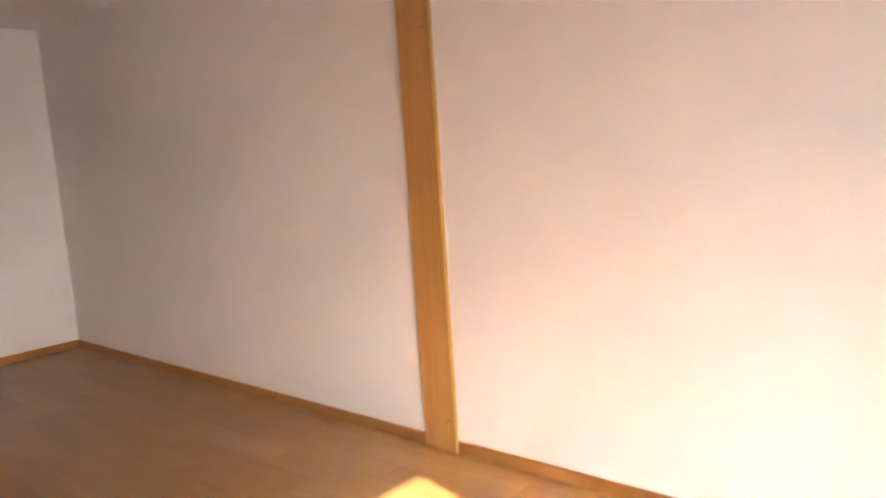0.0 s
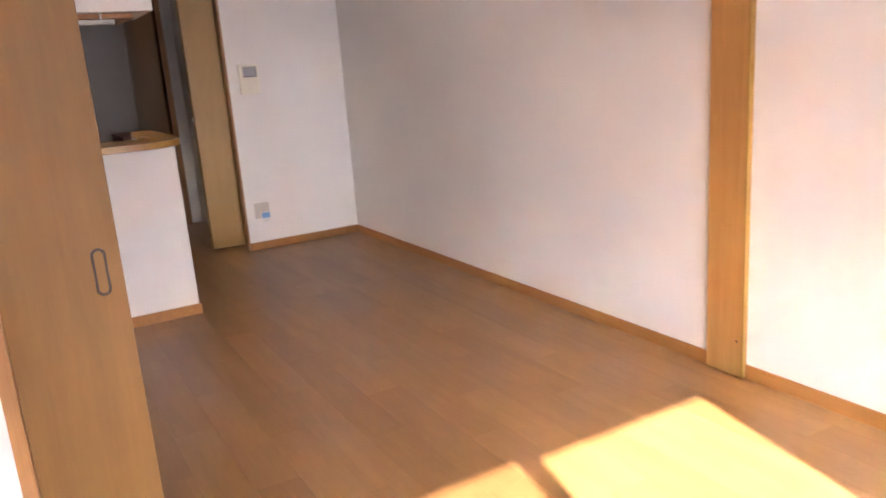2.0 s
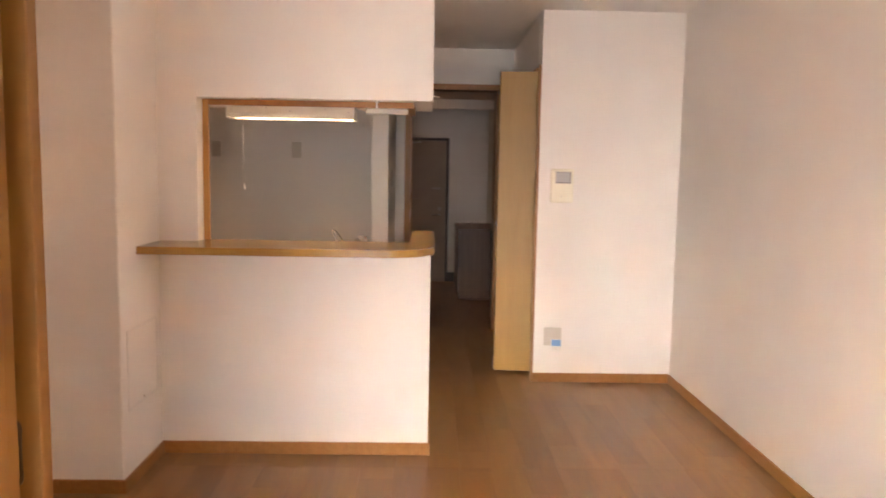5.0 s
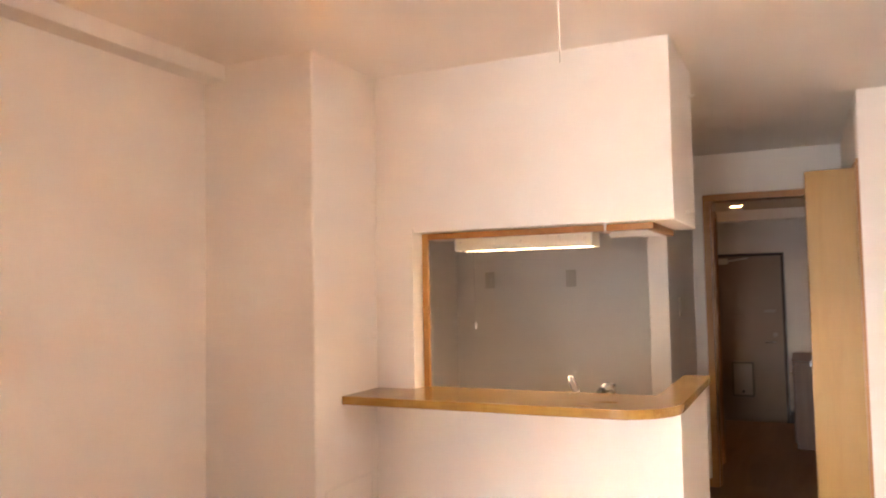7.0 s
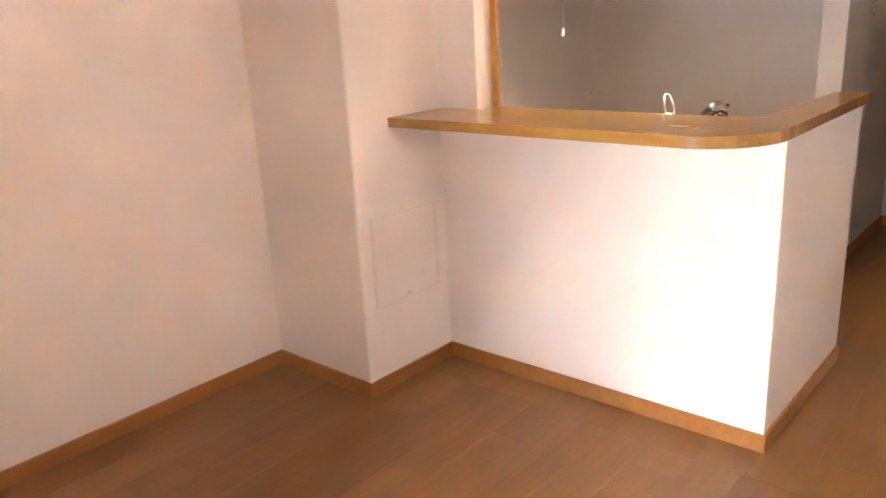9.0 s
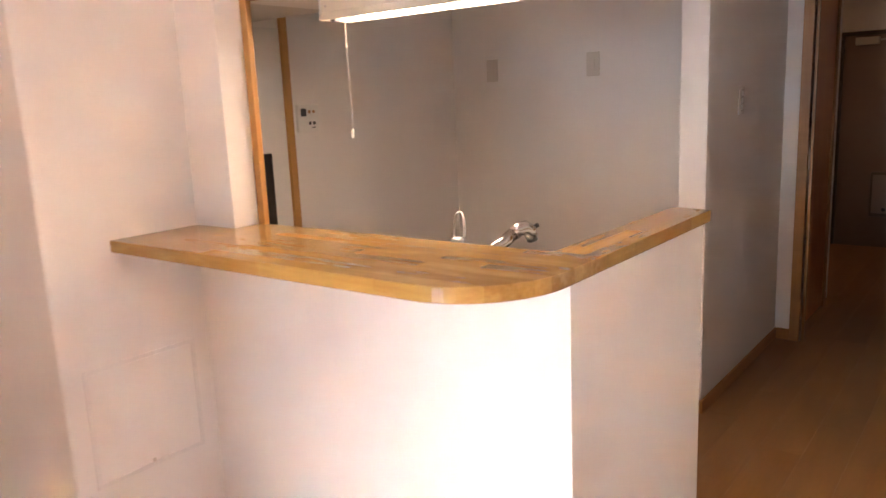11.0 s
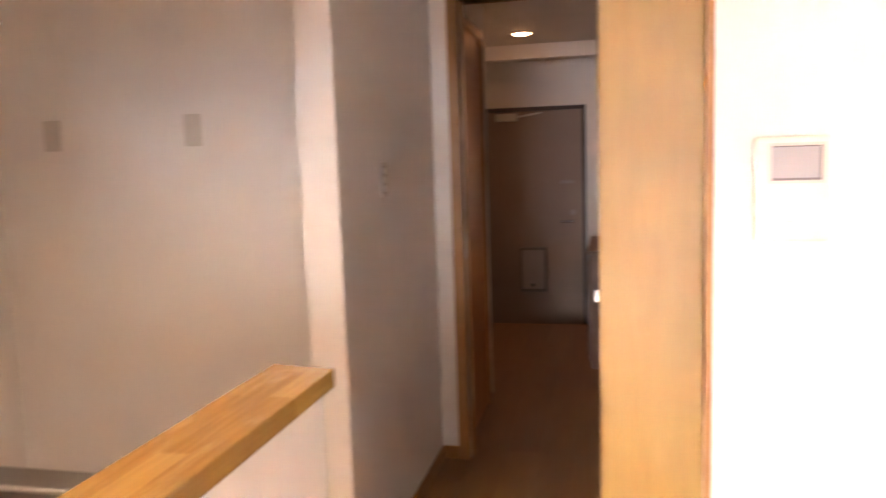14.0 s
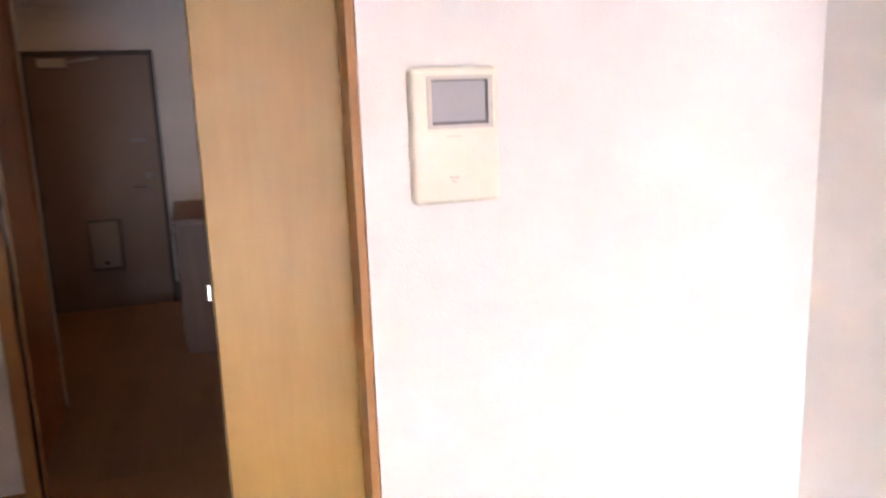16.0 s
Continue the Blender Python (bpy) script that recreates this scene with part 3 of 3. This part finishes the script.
structure("hall_floor_edge", boxes((-10.925, -10.895, 1.37, 2.9, -0.12, 0.002)), M_FRAME, "brown wooden edge of the hall floor step", "trim")


# ---- the counter and the kitchen ----
def counter_top():
    t = thing("counter_top", (-5.1, 1.5, 0.996), "varnished glued-stave wooden counter top with rounded corner", "counter")
    pts = [(COUNTER - 0.085, COL_Y + 0.001), (-4.880, COL_Y + 0.001)]
    cx, cy, r = -5.110, 1.955, 0.23
    for k in range(15):
        a = math.pi / 2 * k / 14
        pts.append((cx + r * math.cos(a), cy + 0.216 * math.sin(a)))
    pts += [(-5.27, 2.171), (-5.27, 1.0565), (COUNTER - 0.085, 1.0565)]
    part("main_board", slab(pts, 0.996, 1.03, 0.002), M_TOP, t)
    part("return_board", slab([(-5.262, 2.05), (-5.262, 2.1705), (-5.982, 2.171), (-6.002, 2.05)], 0.996, 1.0297, 0.002), M_TOP2, t)


counter_top()

tr = thing("opening_trim", (-5.27, 1.5, 1.03), "brown wooden trim around the kitchen opening", "trim", kind="structure")
part("upright", box(-5.272, COUNTER - 0.0905, 1.0555, 1.083, 1.0305, 1.699, 0.002), M_TRIMZ, tr)
part("head", box(-5.272, COUNTER - 0.0905, 1.0835, 2.06, 1.672, 1.6995, 0.002), M_TRIM, tr)
part("head", box(-5.77, -5.2725, 2.03, 2.06, 1.672, 1.6995, 0.002), M_TRIM, tr)


def hook(p, q):
    h = thing("hook", p, "small white hook fixed to the soffit", "hook", "white soffit hooks")
    part("base", rod(p, Vector(p).lerp(Vector(q), 0.25), 0.008, seg=12), M_WHITEP, h)
    part("stem", rod(Vector(p).lerp(Vector(q), 0.2), q, 0.004, seg=10), M_WHITEP, h)


hook((COUNTER - 0.028, 1.887, 1.7005), (COUNTER - 0.028, 1.887, 1.662))
hook((-5.51, SIDE - 0.001, 1.753), (-5.51, SIDE + 0.03, 1.753))
hook((-5.70, SIDE - 0.001, 2.28), (-5.70, SIDE + 0.03, 2.28))


def kitchen_lamp():
    k = thing("kitchen_lamp", (-5.57, 1.4, 1.7), "off-white fluorescent kitchen lamp box with pull cord", "lamp")
    xf, xb, y0, y1 = -5.532, -5.672, 1.098, 1.742
    body = part("body", boxes((xb, xf, y0, y1, 1.655, 1.6985), (xf - 0.01, xf, y0, y1, 1.632, 1.655), (xb, xb + 0.01, y0, y1, 1.632, 1.655), bevel=0.002), M_PLAST, k)
    part("diffuser", box(xb + 0.012, xf - 0.012, y0 + 0.05, y1 - 0.02, 1.646, 1.6547, 0.004), M_LENS, k, "milky diffuser")
    for y, z in ((1.12, 1.672), (1.30, 1.684), (1.42, 1.668), (1.60, 1.682), (1.72, 1.668)):
        part("screw", rod((xf - 0.001, y, z), (xf + 0.002, y, z), 0.004, seg=8), M_GREYP, body)
    part("end_cap", box(xb - 0.002, xf + 0.002, y0 - 0.008, y0 - 0.0005, 1.631, 1.6985, 0.003), M_WHITEP, k)
    part("end_cap", box(xb - 0.002, xf + 0.002, y1 + 0.0005, y1 + 0.008, 1.631, 1.6985, 0.003), M_WHITEP, k)
    part("pull_switch", box(xf - 0.05, xf - 0.026, y0 + 0.012, y0 + 0.034, 1.628, 1.656, 0.003), M_DARK, k, "dark pull switch")
    cx, cy = -5.56, 1.176
    part("pull_cord", tube([(cx, cy - 0.004, 1.655), (cx + 0.002, cy - 0.002, 1.56), (cx + 0.001, cy, 1.45), (cx, cy, 1.295)], 0.0008, 6), M_CORD, k)
    part("cord_knot", lathe([(0.0015, 0.006), (0.0035, 0.0), (0.0015, -0.006)], (cx + 0.0018, cy - 0.001, 1.55), 8), M_WHITEP, k)
    part("cord_bell", lathe([(0.003, 0.014), (0.006, 0.006), (0.0065, -0.014), (0.004, -0.016)], (cx, cy, 1.282), 10), M_WHITEP, k)
    part("conduit", box(-5.695, -5.655, 1.80, 2.02, 1.672, 1.6985, 0.003), M_WHITEP, k)


kitchen_lamp()


def kitchen_unit(y0, y1, top=0.82):
    u = thing("base_cabinet", (-5.56, (y0 + y1) / 2, 0), "cream laminate kitchen base cabinet under the steel worktop", "cabinet", "kitchen base cabinets")
    part("body", boxes((-5.82, -5.806, y0, y1, 0.06, top), (-5.275, -5.257, y0, y1, 0.06, top), (-5.806, -5.275, y0, y0 + 0.018, 0.06, top - 0.13), (-5.806, -5.275, y1 - 0.018, y1, 0.06, top - 0.13), (-5.806, -5.275, y0 + 0.018, y1 - 0.018, 0.06, 0.08)), M_CAB, u)
    part("plinth", box(-5.78, -5.26, y0, y1, 0, 0.06), M_DARK, u)
    door = part("door", box(-5.84, -5.8205, y0 + 0.004, y1 - 0.004, 0.08, top - 0.02, 0.003), M_CAB, u)
    part("handle", box(-5.855, -5.84, y0 + 0.1, y1 - 0.1, top - 0.06, top - 0.045, 0.003), M_ALU, door)


for a, b, high in ((0.30, 1.008, 0.62), (1.016, 1.526, 0.82), (1.53, 2.04, 0.82)):
    kitchen_unit(a, b, high)


def worktop():
    w = thing("sink_worktop", (-5.56, 1.6, 0.82), "brushed stainless steel worktop with sunken sink", "worktop")
    x0, x1, y0, y1 = -5.88, -5.257, 1.014, 2.045
    sx0, sx1, sy0, sy1 = -5.80, -5.45, 1.42, 1.95
    bm = boxes((x0, x1, y0, sy0, 0.8205, 0.86), (x0, x1, sy1, y1, 0.8205, 0.86), (x0, sx0, sy0, sy1, 0.8205, 0.86), (sx1, x1, sy0, sy1, 0.8205, 0.86))
    part("top", bm, M_BOWL, w)
    bw = bmesh.new()
    ring = []
    for z, g in ((0.861, 0.0), (0.845, 0.008), (0.72, 0.02), (0.70, 0.05)):
        row = []
        for cx, cy, a0 in ((sx1, sy1, 0), (sx0, sy1, 90), (sx0, sy0, 180), (sx1, sy0, 270)):
            r = 0.05
            ox, oy = cx - math.copysign(r + g, cx + 5.625), cy - math.copysign(r + g, cy - 1.685)
            for k in range(5):
                a = radians(a0 + 22.5 * k)
                row.append(bw.verts.new((ox + r * math.cos(a), oy + r * math.sin(a), z)))
        ring.append(row)
    for a, b in zip(ring, ring[1:]):
        for k in range(len(a)):
            bw.faces.new((a[k], a[(k + 1) % len(a)], b[(k + 1) % len(a)], b[k]))
    bw.faces.new(ring[-1])
    part("bowl", bw, M_SINK, w, "rounded steel sink bowl", True)
    part("rim", tube([(v[0], v[1], 0.861) for v in ((sx1 - 0.02, sy0), (sx1, sy0 + 0.02), (sx1, sy1 - 0.02), (sx1 - 0.02, sy1), (sx0 + 0.02, sy1), (sx0, sy1 - 0.02), (sx0, sy0 + 0.02), (sx0 + 0.02, sy0))], 0.005, 8, None, True), M_STEEL, w)
    part("drain", lathe([(0.055, 0.0), (0.055, 0.006), (0.02, 0.008)], (-5.62, 1.69, 0.70), 20), M_CHROME, w)


worktop()


def faucet():
    f = thing("faucet", (-5.39, 1.70, 0.86), "chrome single-lever kitchen faucet with loop handle", "faucet")
    c = Vector((-5.388, 1.698, 0.86))
    part("body", lathe([(0.032, 0), (0.032, 0.008), (0.026, 0.016), (0.025, 0.105), (0.0275, 0.110), (0.0285, 0.128), (0.027, 0.142), (0.021, 0.153), (0.010, 0.158)], c, 28), M_CHROME, f, "", True)
    part("collar", lathe([(0.0262, 0.100), (0.0285, 0.102), (0.0285, 0.107), (0.0262, 0.109)], c, 28), M_STEEL, f, "", True)
    foot, tip = c + Vector((-0.004, 0.002, 0.147)), Vector((-5.458, 1.655, 1.070))
    way = (tip - foot).normalized()
    side = way.cross(Vector((0, 0, 1))).normalized()
    pts, rad = [], []
    for k in range(28):
        a = 2 * math.pi * k / 28
        u = 0.5 - 0.5 * math.cos(a)
        pts.append(foot + (tip - foot) * u + side * (0.0175 - 0.006 * u) * math.sin(a) * abs(math.sin(a)) ** -0.45 if abs(math.sin(a)) > 1e-6 else foot + (tip - foot) * u)
        rad.append(0.0033 + 0.0014 * (1 - u))
    part("lever", tube(pts, rad, 8, None, True), M_CHROME, f, "looped chrome lever", True)
    start, bend = c + Vector((-0.014, 0.006, 0.050)), Vector((-5.562, 1.780, 1.013))
    run = bend - start
    spout = part("spout", tube([start, start + run * 0.30, start + run * 0.31, start + run * 0.62, start + run * 0.90], [0.0125, 0.014, 0.0165, 0.018, 0.0190], 18), M_CHROME, f, "thick tubular spout", True)
    flat = Vector((run.x, run.y, 0)).normalized()
    head = [start + run * 0.905, bend, bend + flat * 0.020 + Vector((0, 0, 0.003)), bend + flat * 0.036 + Vector((0, 0, -0.006)), bend + flat * 0.043 + Vector((0, 0, -0.026))]
    part("spray_head", tube(head, [0.0192, 0.0200, 0.0205, 0.0205, 0.0180], 18), M_CHROME, spout, "bent chrome spray head", True)
    end = head[-1]
    part("aerator", rod(end, end + Vector((flat.x * 0.003, flat.y * 0.003, -0.010)), 0.016), M_DARK, spout, "dark aerator")
    knob = bend + flat * 0.052 + Vector((0, 0, 0.002))
    part("spray_switch", rod(knob, knob + flat * 0.012 + Vector((0, 0, 0.004)), 0.0065), M_DARK, spout, "small dark switch knob")


faucet()

panel = tagged(part("splash_panel", box(-6.046, -5.27, KLEFT + 0.0005, KLEFT + 0.006, 0.62, 1.70, 0.001), M_TILE), "glossy white kitchen splash panel on the wall", "panel", kind="structure")
structure("panel_trim", box(-6.083, -6.048, KLEFT + 0.0005, KLEFT + 0.02, 0.0, 2.3, 0.002), M_TRIMZ, "brown upright wooden trim strip in the kitchen", "trim")
shield = thing("heat_shield", (-5.78, KLEFT, 1.0), "black enamelled heat shield plate screwed to the wall", "heat shield")
part("plate", box(-5.945, -5.30, KLEFT + 0.0065, KLEFT + 0.022, 0.833, 1.18, 0.006), M_BLACK, shield)
for x, z in ((-5.87, 1.10), (-5.87, 0.91), (-5.58, 1.09), (-5.58, 0.90)):
    part("screw", rod((x, KLEFT + 0.0215, z), (x, KLEFT + 0.025, z), 0.006, seg=10), M_ALU, shield)


def range_hood():
    h = thing("range_hood", (-5.6, 0.55, 1.72), "grey range hood hanging beside the column", "range hood")
    part("canopy", box(-5.86, -5.262, KLEFT + 0.001, 0.87, 1.71, 1.82, 0.004), M_GREYP, h)
    part("filter", box(-5.84, -5.28, KLEFT + 0.03, 0.84, 1.728, 1.7345), M_STEEL, h)
    part("duct", box(-5.78, -5.262, KLEFT + 0.001, 0.87, 1.8205, 2.4), M_GREYP, h)


range_hood()


def plate_switch(name, centre, normal, size, label, category, group, rockers, mat=None):
    """A wall plate with its rocker switches or sockets. normal: 'x' faces +x, 'y' faces +y."""
    x, y, z = centre
    w, hgt = size
    t = thing(name, centre, label, category, group)

    def put(nm, u0, u1, v0, v1, d0, d1, material, parent, bev=0.002):
        if normal == "x":
            b = box(x + d0, x + d1, y + u0, y + u1, z + v0, z + v1, bev)
        else:
            b = box(x + u0, x + u1, y + d0, y + d1, z + v0, z + v1, bev)
        return part(nm, b, material, parent)

    plate = put("plate", -w / 2, w / 2, -hgt / 2, hgt / 2, 0.0003, 0.007, mat or M_WHITEP, t, 0.003)
    for (u, v, a, c, nm, material) in rockers:
        put(nm, u - a / 2, u + a / 2, v - c / 2, v + c / 2, 0.007, 0.0078 if nm == "inset" else 0.0105, material, plate, 0.0004 if nm == "inset" else 0.0015)
    return t


plate_switch("switch_plate", (-7.315, PIER_Y, 1.313), "y", (0.07, 0.12), "white wall plate with three small rocker switches", "switch", "",
             [(0, 0.0, 0.034, 0.096, "inset", M_INSET), (0, 0.030, 0.022, 0.022, "rocker", M_WHITEP), (0, 0, 0.022, 0.022, "rocker", M_WHITEP), (0, -0.030, 0.022, 0.022, "rocker", M_WHITEP)], M_GREYP)
for yy in (0.559, 1.152):
    plate_switch("wall_socket", (KBACK, yy, 1.512), "x", (0.07, 0.116), "beige wall socket plate high on the kitchen wall", "socket", "kitchen wall sockets",
                 [(0, 0.0, 0.022, 0.065, "socket", M_GREYP)], M_GREYP)
outlet = plate_switch("power_outlet", (WEST, 2.969, 0.305), "x", (0.116, 0.12), "beige power and antenna outlet with a blue-white tag", "outlet", "",
                      [(-0.026, 0, 0.024, 0.066, "socket", M_GREYP), (0.026, 0.0, 0.024, 0.066, "socket", M_GREYP)], M_GREYP)
part("tag", box(WEST + 0.011, WEST + 0.0125, 2.957, 3.027, 0.205, 0.29, 0.0004), M_WHITEP, outlet, "small paper tag")
part("tag_print", box(WEST + 0.0126, WEST + 0.0131, 2.961, 3.023, 0.243, 0.286), M_BLUE, outlet)
for z in (0.232, 0.222):
    part("print_line", box(WEST + 0.0126, WEST + 0.0131, 2.97, 3.012, z - 0.0015, z + 0.0015), M_GREYP, outlet)


def remote_panel():
    r = thing("water_heater_control", (-6.17, KLEFT, 1.318), "white bath water heater control panel with small buttons", "control panel")
    x0, x1, y = -6.234, -6.111, KLEFT
    body = part("body", box(x0, x1, y + 0.0005, y + 0.018, 1.258, 1.378, 0.004), M_WHITEP, r)
    part("display", box(x1 - 0.048, x1 - 0.016, y + 0.018, y + 0.0195, 1.326, 1.36, 0.001), M_DARK, r)
    for k, (dx, z, m) in enumerate(((0.066, 1.345, M_FRAME), (0.092, 1.345, M_FRAME), (0.066, 1.295, M_DARK), (0.092, 1.295, M_DARK))):
        part("button", rod((x1 - dx, y + 0.0175, z), (x1 - dx, y + 0.021, z), 0.0075, seg=14), m, body)
    part("print_line", box(x1 - 0.10, x1 - 0.075, y + 0.018, y + 0.0186, 1.274, 1.278), M_DARK, r)
    part("flap", box(x1 - 0.052, x1 - 0.012, y + 0.018, y + 0.020, 1.27, 1.316, 0.001), M_WHITEP, r)


remote_panel()


def intercom():
    t = thing("intercom", (WEST, 3.0, 1.295), "cream video intercom with small grey screen on the wall", "intercom")
    y0, y1, z0, z1 = 2.921, 3.068, 1.187, 1.403
    body = part("body", box(WEST + 0.0005, WEST + 0.033, y0, y1, z0, z1, 0.009, seg=4), M_PLAST, t)
    a, b, c, d = y0 + 0.025, y1 - 0.013, 1.307, 1.389
    bez = part("bezel", boxes((WEST + 0.0325, WEST + 0.037, a, a + 0.007, c, d), (WEST + 0.0325, WEST + 0.037, b - 0.007, b, c, d), (WEST + 0.0325, WEST + 0.037, a + 0.007, b - 0.007, c, c + 0.006), (WEST + 0.0325, WEST + 0.037, a + 0.007, b - 0.007, d - 0.006, d)), M_GREYP, t, "grey screen surround")
    part("screen", box(WEST + 0.0326, WEST + 0.0335, a + 0.007, b - 0.007, c + 0.006, d - 0.006), M_SCREENLCD, bez, "glossy display, window reflection put into its grey")
    part("inner_frame", boxes((WEST + 0.0336, WEST + 0.0348, a + 0.007, b - 0.0115, c + 0.006, c + 0.011), (WEST + 0.0336, WEST + 0.0348, b - 0.0115, b - 0.007, c + 0.006, d - 0.006), (WEST + 0.0336, WEST + 0.0348, a + 0.007, b - 0.0115, d - 0.0085, d - 0.006)), M_INNER, bez)
    part("speaker_slot", box(WEST + 0.0328, WEST + 0.0334, y0 + 0.055, y0 + 0.08, 1.294, 1.2955), M_GREYP, body)
    part("button", rod((WEST + 0.0325, y0 + 0.108, 1.274), (WEST + 0.0345, y0 + 0.108, 1.274), 0.008), M_PLAST, body)
    part("call_button", rod((WEST + 0.0325, y0 + 0.065, 1.222), (WEST + 0.0345, y0 + 0.065, 1.222), 0.019, seg=24), M_PLAST, body)
    part("print_line", box(WEST + 0.0346, WEST + 0.0349, y0 + 0.058, y0 + 0.074, 1.228, 1.231), M_GREYP, body)
    part("print_line", box(WEST + 0.0346, WEST + 0.0349, y0 + 0.062, y0 + 0.07, 1.222, 1.2245), M_GREYP, body)


intercom()

hatch = thing("inspection_hatch", (-4.93, COL_Y, 0.5), "faint papered inspection hatch flush in the column", "hatch")
part("panel", box(-5.095, -4.765, COL_Y + 0.0002, COL_Y + 0.0022, 0.345, 0.67, 0.001), M_WALL, hatch)
part("rim", boxes((-5.108, -5.0955, COL_Y + 0.0002, COL_Y + 0.003, 0.332, 0.683), (-4.7645, -4.752, COL_Y + 0.0002, COL_Y + 0.003, 0.332, 0.683), (-5.0955, -4.7645, COL_Y + 0.0002, COL_Y + 0.003, 0.332, 0.3445), (-5.0955, -4.7645, COL_Y + 0.0002, COL_Y + 0.003, 0.6705, 0.683)), M_LINE, hatch)
part("catch", rod((-4.93, COL_Y + 0.002, 0.352), (-4.93, COL_Y + 0.005, 0.352), 0.006, seg=10), M_GREYP, hatch)


def ceiling_lamp():
    c = (-3.95, 2.08, CEIL)
    t = thing("ceiling_lamp", c, "round white ceiling lamp with a pull cord", "lamp")
    part("base", lathe([(0.20, 0), (0.20, -0.03), (0.15, -0.032)], c, 40), M_WHITEP, t)
    part("shade", lathe([(0.24, -0.018), (0.25, -0.03), (0.25, -0.06), (0.235, -0.085), (0.19, -0.105), (0.10, -0.115), (0.01, -0.118)], c, 48), M_DOME, t, "white acrylic shade", True)
    part("pull_cord", tube([(-4.19, 2.012, 2.36), (-4.192, 2.012, 2.2), (-4.195, 2.012, 2.05)], 0.0016, 6), M_CORD, t)


ceiling_lamp()


def downlight():
    c = (-10.05, 2.03, HCEIL)
    t = thing("downlight", c, "lit recessed downlight in the hall ceiling", "lamp")
    part("ring", lathe([(0.075, -0.0005), (0.075, -0.006), (0.058, -0.008)], c, 32), M_WHITEP, t)
    part("bulb", lathe([(0.056, -0.0085), (0.05, -0.014), (0.01, -0.018)], c, 24), M_LAMP, t)


downlight()


def shoe_cabinet():
    t = thing("shoe_cabinet", (-10.1, 2.7, 0), "low dark brown shoe cabinet along the hall wall", "cabinet")
    part("body", box(-10.54, -9.64, 2.485, 2.886, 0.0, 0.735), M_SHOE, t)
    part("top", box(-10.555, -9.625, 2.462, 2.886, 0.7355, 0.765, 0.003), M_SHOE, t)
    for k in range(2):
        x0 = -10.535 + 0.447 * k
        d = part("door", box(x0, x0 + 0.442, 2.466, 2.4845, 0.05, 0.725, 0.002), M_SHOE, t)
        part("handle", rod((x0 + (0.40 if k == 0 else 0.05), 2.448, 0.63), (x0 + (0.40 if k == 0 else 0.05), 2.466, 0.63), 0.012), M_CHROME, d)


shoe_cabinet()

# ---- floor boards, nearest stretch as single boards ----
floor_ob = bpy.data.objects["floor"]
BW, BL = 0.1515, 0.909
board_meshes = {}


def board_mesh(length, width):
    key = (round(length, 3), round(width, 3))
    if key not in board_meshes:
        bm = box(-length / 2, length / 2, -width / 2, width / 2, -0.004, 0.0)
        up = [e for e in bm.edges if all(v.co.z > -0.001 for v in e.verts)]
        bmesh.ops.bevel(bm, geom=up, offset=0.0003, segments=1, affect="EDGES")
        me = bpy.data.meshes.new("floor_board")
        bm.to_mesh(me)
        bm.free()
        me.materials.append(M_FLOOR)
        board_meshes[key] = me
    return board_meshes[key]


def lay(x0, x1, y0, y1, first):
    rows = int(math.ceil((y1 - y0) / BW))
    for r in range(rows):
        ya, yb = y0 + r * BW, min(y1, y0 + (r + 1) * BW)
        x = x0 - BL * ((first + r * 0.37) % 1.0)
        while x < x1:
            a, b = max(x, x0), min(x + BL, x1)
            if b - a > 0.02 and yb - ya > 0.01:
                ob = new("board", board_mesh(b - a - 0.0004, yb - ya - 0.0004))
                ob.location = ((a + b) / 2, (ya + yb) / 2, 0)
                ob.parent = floor_ob
            x += BL


lay(-5.0, EAST + 0.06, SOUTH, NORTH, 0.15)
lay(-8.2, -5.0, 1.85, NORTH, 0.6)
lay(-7.3, -5.0, 0.36, 1.85, 0.3)
lay(-10.9, -8.2, 1.38, 2.9, 0.4)
